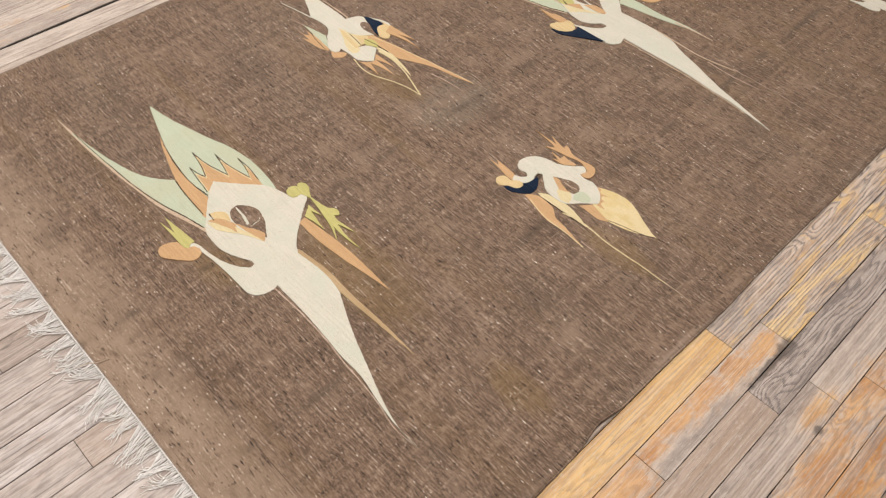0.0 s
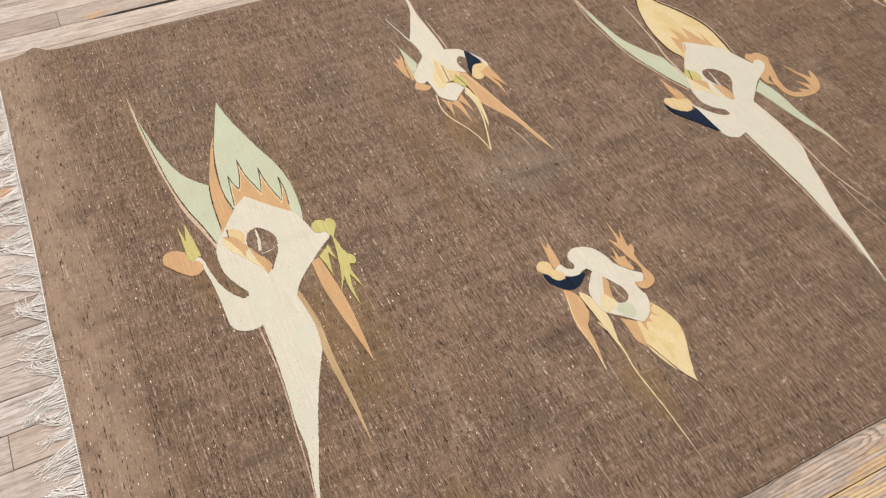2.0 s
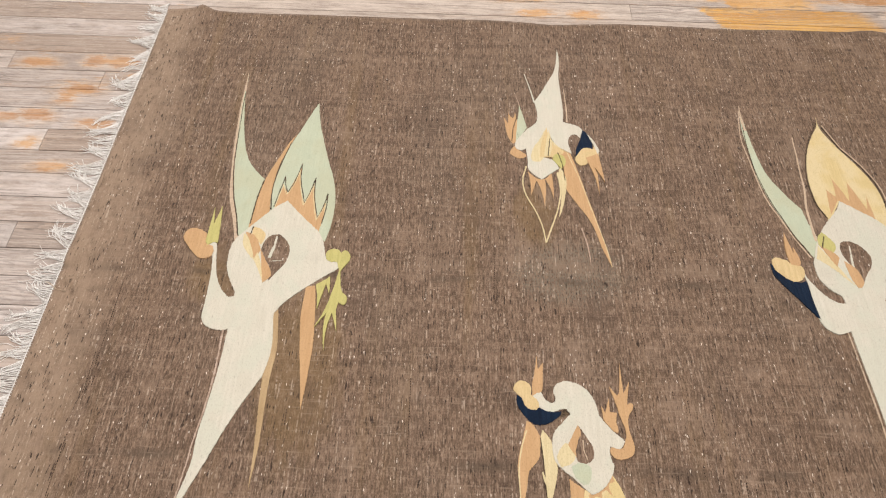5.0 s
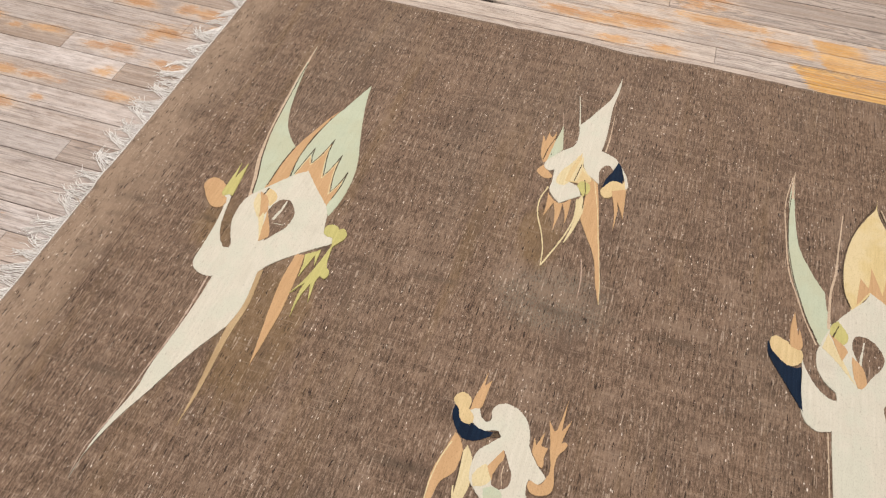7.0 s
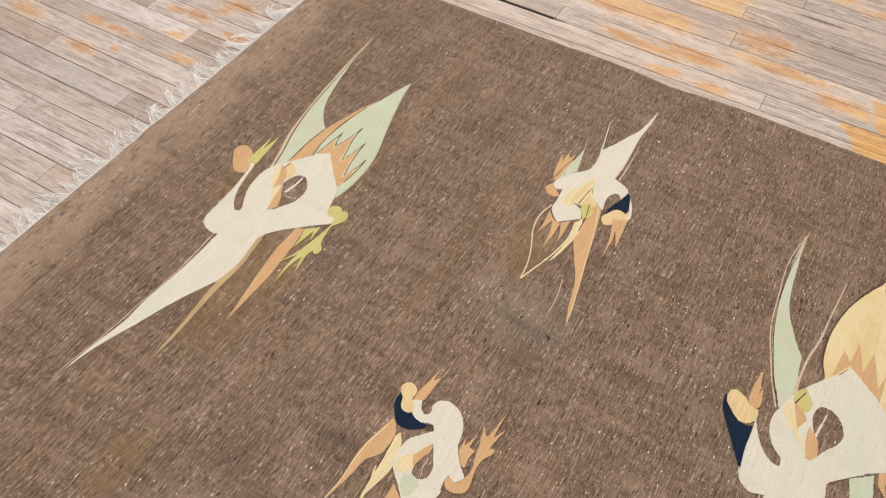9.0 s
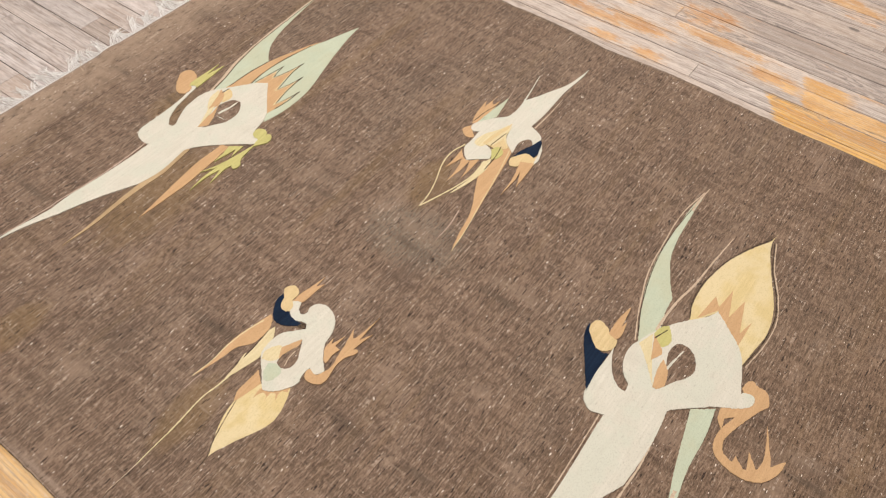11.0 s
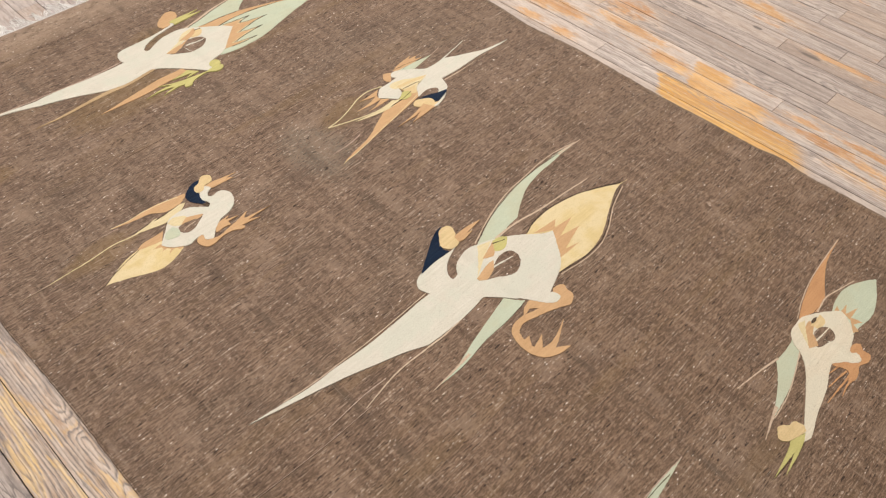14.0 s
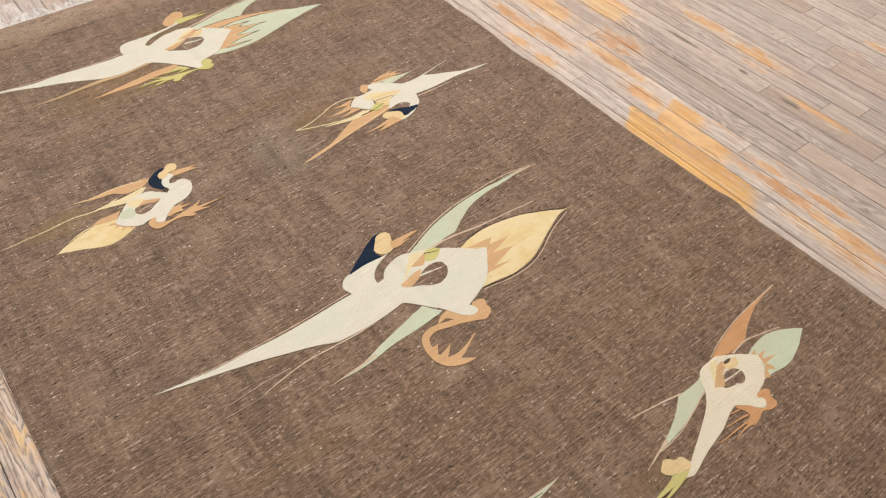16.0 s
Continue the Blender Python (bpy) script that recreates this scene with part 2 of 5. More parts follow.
# sheets of varnish that are still whole: west and east end, south and north edge, slant of the ends
GOLD_SHEETS = [(1.722, 2.26, -0.06, 0.1165, 0.75)]
AMBER_SHEETS = [(1.815, 2.112, 0.119, 0.197, 0.3), (1.815, 1.972, 0.200, 0.262, 0.3), (1.748, 1.81, 0.150, 0.198, 0.3)]
REMAINS_WEST = [
    (-0.52, -0.474, 0.06, 0.016), (-0.62, -0.488, 0.022, 0.014), (-0.74, -0.467, 0.05, 0.020), (-0.33, -0.498, 0.04, 0.014), (-0.255, -0.490, 0.05, 0.024), (-0.19, -0.413, 0.03, 0.024), (-0.16, -0.375, 0.06, 0.024), (-0.15, -0.252, 0.035, 0.022),
    (-0.06, -0.253, 0.06, 0.026), (-0.235, -0.596, 0.03, 0.018), (-0.52, -0.677, 0.05, 0.018), (-0.43, -0.675, 0.05, 0.014), (-0.145, -0.684, 0.05, 0.016), (-0.46, -0.802, 0.05, 0.020), (-0.36, -0.758, 0.018, 0.012), (-0.075, -0.515, 0.05, 0.018), (-0.32, -0.266, 0.05, 0.020), (-0.75, -0.755, 0.06, 0.025),
]
REMAINS_SOUTH = [
    (1.14, -2.072, 0.06, 0.028), (1.05, -2.060, 0.07, 0.030), (0.95, -2.052, 0.08, 0.025), (0.84, -2.045, 0.07, 0.018), (0.74, -2.050, 0.05, 0.018), (1.00, -1.980, 0.10, 0.030), (0.80, -1.965, 0.14, 0.025), (0.55, -1.975, 0.20, 0.030), (0.64, -2.060, 0.06, 0.030),
    (1.22, -2.305, 0.09, 0.030), (0.98, -2.315, 0.12, 0.030), (1.10, -2.245, 0.06, 0.018), (0.93, -2.35, 0.12, 0.03), (1.30, -1.975, 0.05, 0.02), (1.52, -1.985, 0.10, 0.035), (1.82, -1.975, 0.22, 0.030), (1.45, -2.06, 0.16, 0.03), (1.66, -2.07, 0.05, 0.03),
]


# knots in the boards: place, half length, half width
KNOTS = [(1.966, 0.331, 0.075, 0.028), (-0.417, -0.338, 0.060, 0.026), (1.119, -2.284, 0.030, 0.020), (1.520, -1.965, 0.045, 0.022), (2.075, 0.690, 0.080, 0.026), (1.06, -2.150, 0.050, 0.030), (1.860, -2.065, 0.070, 0.028), (2.20, 0.520, 0.060, 0.026)]


def old_boards():
    """Weathered pine strip floor: grey wood, worn amber varnish, ring grain of flat-sawn boards.
    The object's colour sets the board: red how much varnish is left, green the strength of the grain, blue how pale it is, alpha how rusty the varnish."""
    n = Nodes("weathered_pine_boards")
    p = n.position()
    info = n.tree.nodes.new("ShaderNodeObjectInfo")
    island = n.node("ShaderNodeNewGeometry", 0).node.outputs["Random Per Island"]
    seed = n.math("FRACT", n.math("ADD", info.outputs["Random"], n.math("MULTIPLY", island, 7.31)))
    second = n.math("FRACT", n.math("MULTIPLY", seed, 17.77))
    third = n.math("FRACT", n.math("MULTIPLY", seed, 71.13))
    board = n.node("ShaderNodeSeparateColor", 0, Color=info.outputs["Color"]).node
    varnish, contrast, pale = board.outputs[0], board.outputs[1], board.outputs[2]
    rust = info.outputs["Alpha"]
    xyz = n.node("ShaderNodeSeparateXYZ", 0, Vector=p).node
    x, y = xyz.outputs[0], xyz.outputs[1]
    # across the board, from its middle
    across = n.math("SUBTRACT", n.math("FRACT", n.math("DIVIDE", n.math("ADD", y, 2.027 + 0.0825 * 60), 0.0825)), 0.5)
    across = n.math("MULTIPLY", across, 0.0825)
    shift = n.node("ShaderNodeCombineXYZ", 0, X=n.math("MULTIPLY", seed, 37.0), Y=n.math("MULTIPLY", second, 23.0), Z=n.math("MULTIPLY", third, 11.0))
    q = n.node("ShaderNodeVectorMath", 0, [("operation", "ADD")], _0=p, _1=shift)
    wander = n.math("MULTIPLY", n.math("SUBTRACT", n.noise(n.stretched(q, 2.3, 11.0), 1.0, 3.0, 0.55), 0.5), 0.115)
    side = n.math("ADD", across, n.math("MULTIPLY", n.math("SUBTRACT", second, 0.5), 0.09))
    deep = n.math("ADD", n.math("ADD", wander, n.math("MULTIPLY", third, 0.05)), n.math("MULTIPLY", n.math("SINE", n.math("MULTIPLY", n.math("ADD", x, n.math("MULTIPLY", seed, 9.0)), 3.1)), 0.02))
    # knots turn the rings round themselves
    for kx, ky, rx, ry in KNOTS:
        off = n.stretched(n.node("ShaderNodeVectorMath", 0, [("operation", "SUBTRACT")], _0=p, _1=(kx, ky, 0.0)), 1 / rx, 1 / ry, 0.0)
        close = n.math("EXPONENT", n.math("MULTIPLY", n.node("ShaderNodeVectorMath", 0, [("operation", "DOT_PRODUCT")], _0=off, _1=off).node.outputs["Value"], -1.0))
        deep = n.math("ADD", deep, n.math("MULTIPLY", close, 0.024))
        contrast = n.math("MAXIMUM", contrast, n.math("MULTIPLY", close, 0.62))
    ring = n.math("SQRT", n.math("ADD", n.math("MULTIPLY", side, side), n.math("MULTIPLY", deep, deep)))
    jag = n.math("MULTIPLY", n.math("SUBTRACT", n.noise(n.stretched(q, 26, 300), 1.0, 4.0, 0.65), 0.5), 0.0075)
    phase = n.math("FRACT", n.math("MULTIPLY", n.math("ADD", ring, jag), 122.0))
    broken = n.step(n.noise(n.stretched(q, 17, 380, 1.0, (5.0, 5.0, 0.0)), 1.0, 3.0, 0.65), 0.36, 0.54)
    late = n.math("MULTIPLY", n.math("MULTIPLY", n.step(phase, 0.34, 0.88), n.step(phase, 1.0, 0.92)), n.math("ADD", 0.35, n.math("MULTIPLY", broken, 0.65)))
    fibre = n.noise(n.stretched(q, 9, 520), 1.0, 3.0, 0.65)
    streak = n.noise(n.stretched(q, 2.2, 75), 1.0, 4.0, 0.6)
    # bands of one tone that follow the rings
    zone = n.noise(n.node("ShaderNodeCombineXYZ", 0, X=n.math("MULTIPLY", ring, 42.0), Y=n.math("MULTIPLY", x, 5.5), Z=n.math("MULTIPLY", seed, 31.0)), 1.0, 3.0, 0.6)
    # varnish left in patches, worn thin along the fibres
    patch = n.math("ADD", n.math("MULTIPLY", n.noise(n.stretched(p, 4.2, 8.5, 1.0, (7.0, 2.0, 0.0)), 1.0, 4.0, 0.62), 0.60), n.math("MULTIPLY", n.noise(n.stretched(q, 5, 15), 1.0, 4.0, 0.62), 0.40))
    patch = n.math("ADD", patch, n.math("MULTIPLY", n.math("SUBTRACT", n.noise(n.stretched(q, 30, 150), 1.0, 4.0, 0.7), 0.5), 0.36))
    left = n.step(n.math("ADD", patch, n.math("SUBTRACT", varnish, 0.5)), 0.47, 0.61)
    thin = n.step(n.noise(n.stretched(q, 7, 130, 1.0, (6.0, 6.0, 0.0)), 1.0, 4.0, 0.7), 0.36, 0.56)
    left = n.math("MULTIPLY", left, n.math("ADD", 0.62, n.math("MULTIPLY", thin, 0.38)))
    # the larger remains: middle and half length, half width
    crumble = n.math("MULTIPLY", n.math("SUBTRACT", n.noise(n.stretched(q, 16, 46, 1.0, (3.0, 3.0, 0.0)), 1.0, 6.0, 0.82), 0.5), 3.8)
    halo = None
    remains = [(*r, 1.0) for r in REMAINS_NORTH + REMAINS_EAST + REMAINS_SOUTH] + [(*r, 0.80) for r in REMAINS_WEST]
    for sx, sy, rx, ry, kept in remains:
        off = n.stretched(n.node("ShaderNodeVectorMath", 0, [("operation", "SUBTRACT")], _0=p, _1=(sx, sy, 0.0)), 1 / rx, 1 / ry, 0.0)
        far = n.math("ADD", n.node("ShaderNodeVectorMath", 1, [("operation", "LENGTH")], _0=off), crumble)
        near = n.step(far, 2.1, 0.9)
        halo = near if halo is None else n.math("MAXIMUM", halo, near)
        left = n.math("MAXIMUM", left, n.math("MULTIPLY", n.step(far, 1.25, 0.60), n.math("ADD", 0.58 * kept, n.math("MULTIPLY", thin, 0.42 * kept))))
    ragged = n.math("SUBTRACT", n.noise(n.stretched(q, 22, 150, 1.0, (8.0, 1.0, 0.0)), 1.0, 5.0, 0.7), 0.5)

    def sheet(x0, x1, y0, y1, slant):
        along = n.math("ADD", n.math("ADD", x, n.math("MULTIPLY", y, slant)), n.math("MULTIPLY", ragged, 0.10))
        aside = n.math("ADD", y, n.math("MULTIPLY", ragged, 0.035))
        shift = slant * 0.07
        ends = n.math("MULTIPLY", n.step(along, x0 + shift - 0.006, x0 + shift + 0.006), n.step(along, x1 + shift + 0.03, x1 + shift - 0.05))
        return n.math("MULTIPLY", ends, n.math("MULTIPLY", n.step(aside, y0 - 0.004, y0 + 0.004), n.step(aside, y1 + 0.006, y1 - 0.006)))

    whole = None
    for spread in GOLD_SHEETS:
        whole = sheet(*spread) if whole is None else n.math("MAXIMUM", whole, sheet(*spread))
    gilt = whole
    for spread in AMBER_SHEETS:
        whole = n.math("MAXIMUM", whole, sheet(*spread))
    left = n.math("MULTIPLY", left, n.math("SUBTRACT", 1.0, n.math("MULTIPLY", n.math("MULTIPLY", n.step(zone, 0.46, 0.52), n.step(contrast, 0.25, 0.55)), 0.97)))
    left = n.math("MAXIMUM", left, n.math("MULTIPLY", whole, n.math("ADD", 0.72, n.math("MULTIPLY", thin, 0.28))))
    warm = n.noise(n.stretched(q, 6, 14, 1.0, (4.0, 2.0, 0.0)), 1.0, 4.0, 0.65)
    rusty = n.mix(n.step(warm, 0.36, 0.64), (0.42, 0.185, 0.055), (0.60, 0.345, 0.155))
    straw = n.mix(n.step(streak, 0.35, 0.70), (0.58, 0.385, 0.165), (0.72, 0.545, 0.305))
    amber = n.mix(rust, straw, rusty)
    golden = n.mix(n.step(streak, 0.4, 0.6), (0.55, 0.275, 0.060), (0.68, 0.405, 0.115))
    amber = n.mix(n.math("MAXIMUM", gilt, n.step(varnish, 0.62, 0.85)), amber, golden)
    amber = n.mix(n.math("MULTIPLY", n.math("SUBTRACT", whole, gilt), 0.8), amber, n.mix(n.step(warm, 0.4, 0.6), (0.60, 0.33, 0.10), (0.70, 0.43, 0.17)))
    mottle = n.math("ADD", n.math("MULTIPLY", n.noise(n.stretched(q, 9, 130, 1.0, (1.0, 6.0, 0.0)), 1.0, 4.0, 0.7), 0.45), n.math("MULTIPLY", n.noise(n.stretched(q, 12, 34, 1.0, (3.0, 2.0, 0.0)), 1.0, 5.0, 0.72), 0.55))
    worn = n.step(n.noise(n.stretched(q, 3.2, 15, 1.0, (6.0, 3.0, 2.0)), 1.0, 4.0, 0.65), 0.42, 0.62)
    silver = n.mix(n.step(streak, 0.34, 0.66), (0.250, 0.194, 0.160), (0.470, 0.380, 0.322))
    brown = n.noise(n.stretched(q, 1.9, 24, 1.0, (9.0, 3.0, 0.0)), 1.0, 4.0, 0.65)
    silver = n.mix(n.math("MULTIPLY", n.step(brown, 0.47, 0.66), n.math("SUBTRACT", 0.78, n.math("MULTIPLY", pale, 0.50))), silver, (0.320, 0.215, 0.145))
    silver = n.mix(n.math("MULTIPLY", pale, 0.40), silver, n.mix(n.step(x, 0.25, -0.05), (0.500, 0.415, 0.355), (0.520, 0.462, 0.445)))
    lime = n.math("MULTIPLY", n.step(mottle, 0.38, 0.62), n.math("ADD", 0.18, n.math("MULTIPLY", pale, 0.82)))
    silver = n.mix(lime, silver, n.mix(n.step(x, 0.25, -0.05), n.mix(pale, (0.570, 0.475, 0.400), (0.650, 0.560, 0.490)), n.mix(pale, (0.590, 0.510, 0.460), (0.685, 0.622, 0.598))))
    silver = n.mix(n.math("MULTIPLY", n.step(second, 0.55, 0.95), 0.42), silver, (0.275, 0.238, 0.220))
    silver = n.mix(n.math("MULTIPLY", n.step(third, 0.55, 0.95), 0.50), silver, (0.385, 0.270, 0.190))
    silver = n.mix(n.math("MULTIPLY", contrast, 0.70), silver, n.mix(n.step(streak, 0.38, 0.62), (0.255, 0.222, 0.212), (0.455, 0.405, 0.385)))
    silver = n.mix(n.math("MULTIPLY", halo, 0.55), silver, n.mix(n.step(mottle, 0.36, 0.60), (0.52, 0.325, 0.185), (0.66, 0.535, 0.435)))
    early = n.mix(left, silver, amber)
    latewood = n.mix(left, (0.165, 0.138, 0.126), (0.30, 0.215, 0.150))
    base = n.mix(n.math("MINIMUM", n.math("MULTIPLY", n.math("MULTIPLY", late, contrast), 1.5), 0.92), early, latewood)
    base = n.mix(n.math("MULTIPLY", n.math("MULTIPLY", n.step(fibre, 0.54, 0.74), n.math("ADD", 0.35, n.math("MULTIPLY", worn, 0.65))), 0.46), base, (0.17, 0.14, 0.12))
    base = n.mix(n.math("MULTIPLY", n.step(fibre, 0.42, 0.22), 0.30), base, (0.60, 0.54, 0.48))
    scuff = n.noise(n.stretched(q, 60, 260, 1.0, (3.0, 5.0, 0.0)), 1.0, 3.0, 0.7)
    base = n.mix(n.math("MULTIPLY", n.step(scuff, 0.55, 0.72), 0.45), base, (0.60, 0.54, 0.485))
    base = n.mix(n.math("MULTIPLY", n.step(scuff, 0.44, 0.28), 0.45), base, (0.150, 0.122, 0.105))
    # fine drying cracks along the fibre
    crack = n.noise(n.stretched(q, 2.6, 210, 1.0, (4.0, 9.0, 0.0)), 1.0, 2.0, 0.55)
    base = n.mix(n.math("MULTIPLY", n.math("MULTIPLY", n.step(crack, 0.62, 0.69), n.math("ADD", 0.25, n.math("MULTIPLY", worn, 0.75))), 0.72), base, (0.105, 0.085, 0.074))
    bright = n.noise(n.stretched(q, 3.4, 240, 1.0, (2.0, 4.0, 0.0)), 1.0, 2.0, 0.55)
    base = n.mix(n.math("MULTIPLY", n.math("MULTIPLY", n.step(bright, 0.58, 0.70), n.math("SUBTRACT", 1.0, n.math("MULTIPLY", worn, 0.7))), 0.30), base, (0.68, 0.62, 0.565))
    soil = n.noise(n.stretched(q, 6, 30, 1.0, (2.0, 8.0, 0.0)), 1.0, 3.0, 0.7)
    base = n.mix(n.math("MULTIPLY", n.step(soil, 0.64, 0.80), 0.65), base, (0.085, 0.07, 0.062))
    # dark stains and a knot
    for stain in ((1.185, -2.112, 0.045, 0.022), (1.525, 0.575, 0.10, 0.009), (1.80, 0.590, 0.022, 0.008), (1.05, -2.27, 0.016, 0.012), (2.02, 0.569, 0.045, 0.009), (1.11, -2.110, 0.09, 0.012)):
        base = n.mix(n.math("MULTIPLY", dye_spot(n, p, *stain), 0.75), base, (0.085, 0.068, 0.060))
    rough = n.math("SUBTRACT", 0.62, n.math("MULTIPLY", left, 0.18))
    height = n.math("SUBTRACT", n.math("MULTIPLY", fibre, -0.5), n.math("MULTIPLY", late, -0.6))
    return n.finish(base, rough, height, 0.0007, 0.6, 0.35)


BOARDS = old_boards()


def plain(name, colour, rough=0.8):
    n = Nodes(name)
    p = n.position()
    cloud = n.noise(n.stretched(p, 1.3, 1.3, 1.3), 1.0, 4.0)
    grain = n.noise(n.stretched(p, 60, 60, 60), 1.0, 2.0)
    base = n.mix(n.step(cloud, 0.3, 0.7), colour, tuple(0.92 * c for c in colour))
    return n.finish(base, rough, grain, 0.001, 0.2, 0.2)


PLASTER = plain("off_white_plaster", (0.70, 0.67, 0.63))
CEILING_PAINT = plain("white_ceiling_paint", (0.78, 0.77, 0.75))
SUBFLOOR = plain("dark_subfloor", (0.030, 0.024, 0.020), 0.95)


# ---- building helpers ----
def mesh_from(name, bm, *materials):
    data = bpy.data.meshes.new(name)
    bm.to_mesh(data)
    bm.free()
    for m in materials:
        data.materials.append(m)
    return data


def part(name, bm, material, parent, label=""):
    ob = new(name, mesh_from(name, bm, material))
    ob.parent = parent
    return tagged(ob, label)


def box(bm, x0, x1, y0, y1, z0, z1):
    m = Matrix.Translation(((x0 + x1) / 2, (y0 + y1) / 2, (z0 + z1) / 2)) @ Matrix.Diagonal((x1 - x0, y1 - y0, z1 - z0, 1))
    bmesh.ops.create_cube(bm, size=1, matrix=m)


def tube(bm, points, radius, sides=4, taper=1.0):
    """A round yarn along a line of points."""
    rings = []
    for i, c in enumerate(points):
        ahead = (points[min(i + 1, len(points) - 1)] - points[max(i - 1, 0)]).normalized()
        across = ahead.cross(Vector((0, 0, 1)))
        across = across.normalized() if across.length > 1e-4 else Vector((1, 0, 0))
        up = across.cross(ahead)
        r = radius * (1 + (taper - 1) * i / (len(points) - 1))
        rings.append([bm.verts.new(c + r * (math.cos(a) * across + math.sin(a) * up)) for a in (2 * math.pi * k / sides for k in range(sides))])
    for a, b in zip(rings, rings[1:]):
        for k in range(sides):
            f = bm.faces.new((a[k], a[(k + 1) % sides], b[(k + 1) % sides], b[k]))
            f.smooth = True
    bm.faces.new(rings[0])
    bm.faces.new(rings[-1][::-1])


# ---- the room, closed round the floor ----
X0, X1, Y0, Y1, HIGH = -2.6, 5.6, -4.6, 3.4, 3.0


def slab(name, material, label, *sides):
    bm = bmesh.new()
    box(bm, *sides)
    return tagged(new(name, mesh_from(name, bm, material)), label, "ceiling" if name == "ceiling" else "wall", kind="structure")


slab("wall_north", PLASTER, "plain off-white plaster wall", X0 - 0.12, X1 + 0.12, Y1, Y1 + 0.12, -0.03, HIGH)
slab("wall_south", PLASTER, "plain off-white plaster wall", X0 - 0.12, X1 + 0.12, Y0 - 0.12, Y0, -0.03, HIGH)
slab("wall_west", PLASTER, "plain off-white plaster wall", X0 - 0.12, X0, Y0, Y1, -0.03, HIGH)
slab("wall_east", PLASTER, "plain off-white plaster wall", X1, X1 + 0.12, Y0, Y1, -0.03, HIGH)
slab("ceiling", CEILING_PAINT, "plain white painted ceiling", X0 - 0.12, X1 + 0.12, Y0 - 0.12, Y1 + 0.12, HIGH + 0.003, HIGH + 0.12)

# ---- the rug ----
LONG, WIDE = 3.45, 1.945


def rise(x, y):
    """Height of the cloth over the floor: slight waves, fold creases, a wrinkle and a lifted edge."""
    h = 0.0062 + 0.0016 * noise.noise((x * 2.1, y * 2.1, 0.5)) + 0.0015 * noise.noise((x * 8.5, y * 7.0, 3.1))
    bend = y + 0.012 * noise.noise((x * 1.7, 4.0, 9.0))
    h -= 0.0018 * math.exp(-(((bend + 0.975) / 0.013) ** 2)) - 0.0016 * math.exp(-(((bend + 0.945) / 0.016) ** 2))
    h -= 0.0012 * math.exp(-(((bend + 0.52) / 0.012) ** 2)) + 0.0012 * math.exp(-(((bend + 1.475) / 0.013) ** 2))
    h += 0.0007 * math.sin(2 * math.pi * (y + 0.02 * noise.noise((x * 1.1, y * 3.0, 6.0))) / 0.118) * (0.5 + noise.noise((x * 1.4, y * 2.0, 8.0)))
    h -= 0.0014 * math.exp(-(((x - 0.86) / 0.016) ** 2)) + 0.0014 * math.exp(-(((x - 1.72) / 0.016) ** 2))
    h += 0.0140 * math.exp(-(((x - 0.112 - 0.02 * y) / 0.021) ** 2)) * math.exp(y / 0.20)
    h += 0.0060 * math.exp(-(((y + 0.975) / 0.024) ** 2)) * math.exp(-((x / 0.32) ** 2)) - 0.0020 * math.exp(-(((y + 1.020) / 0.020) ** 2)) * math.exp(-((x / 0.32) ** 2))
    h += 0.0080 * math.exp(-(((x - 0.72) / 0.045) ** 2)) * math.exp(-(y + WIDE) / 0.03)
    h += 0.0030 * math.exp(-(((x - 1.98) / 0.06) ** 2)) * math.exp(-(y + WIDE) / 0.03)
    return h


def shape(x, y):
    """The cloth's own outline is not quite straight: a point of the true rectangle, moved."""
    north, south = math.exp(y / 0.10), math.exp(-(y + WIDE) / 0.10)
    y += north * (0.006 * noise.noise((x * 3.0, 1.7, 0)) + 0.012 * math.exp(-(((x - 2.22) / 0.05) ** 2)) - 0.012 * math.exp(-(((x - 1.22) / 0.10) ** 2)) + 0.012 * math.exp(-(((x - 0.10) / 0.06) ** 2)))
    y += south * (0.006 * noise.noise((x * 3.0, 8.2, 0)) + 0.012 * math.exp(-(((x - 0.70) / 0.05) ** 2)))
    x += math.exp(-x / 0.25) * (0.0075 * max(y, -1.5) + 0.004 * noise.noise((5.0, y * 2.6, 0)))
    return x, y


def field_cloth():
    bm = bmesh.new()
    nx, ny = 345, 195
    top = [[None] * (ny + 1) for _ in range(nx + 1)]
    low = {}
    for i in range(nx + 1):
        for j in range(ny + 1):
            x, y = shape(LONG * i / nx, -WIDE + WIDE * j / ny)
            top[i][j] = bm.verts.new((x, y, rise(x, y)))
    for i in range(nx):
        for j in range(ny):
            bm.faces.new((top[i][j], top[i + 1][j], top[i + 1][j + 1], top[i][j + 1])).smooth = True
    rim = [top[i][0] for i in range(nx)] + [top[nx][j] for j in range(ny)] + [top[i][ny] for i in range(nx, 0, -1)] + [top[0][j] for j in range(ny, 0, -1)]
    for v in rim:
        low[v] = bm.verts.new((v.co.x, v.co.y, max(0.0008, v.co.z - 0.0055)))
    for a, b in zip(rim, rim[1:] + rim[:1]):
        bm.faces.new((b, a, low[a], low[b]))
    return mesh_from("rug", bm, FIELD)


rug = tagged(new("rug", field_cloth()), "flat-woven brown wool rug with cream plant motifs on bare boards", "rug")


def selvedge(south):
    bm = bmesh.new()
    line = []
    for i in range(346):
        x, y = shape(LONG * i / 345, -WIDE if south else 0.0)
        line.append(Vector((x, y + 0.0018 * noise.noise((x * 45, 0, 2)), rise(x, y) - 0.0022)))
    tube(bm, line, 0.0026, 6)
    part("selvedge", bm, FIELD, rug, "rounded brown wool selvedge")


selvedge(True)
selvedge(False)


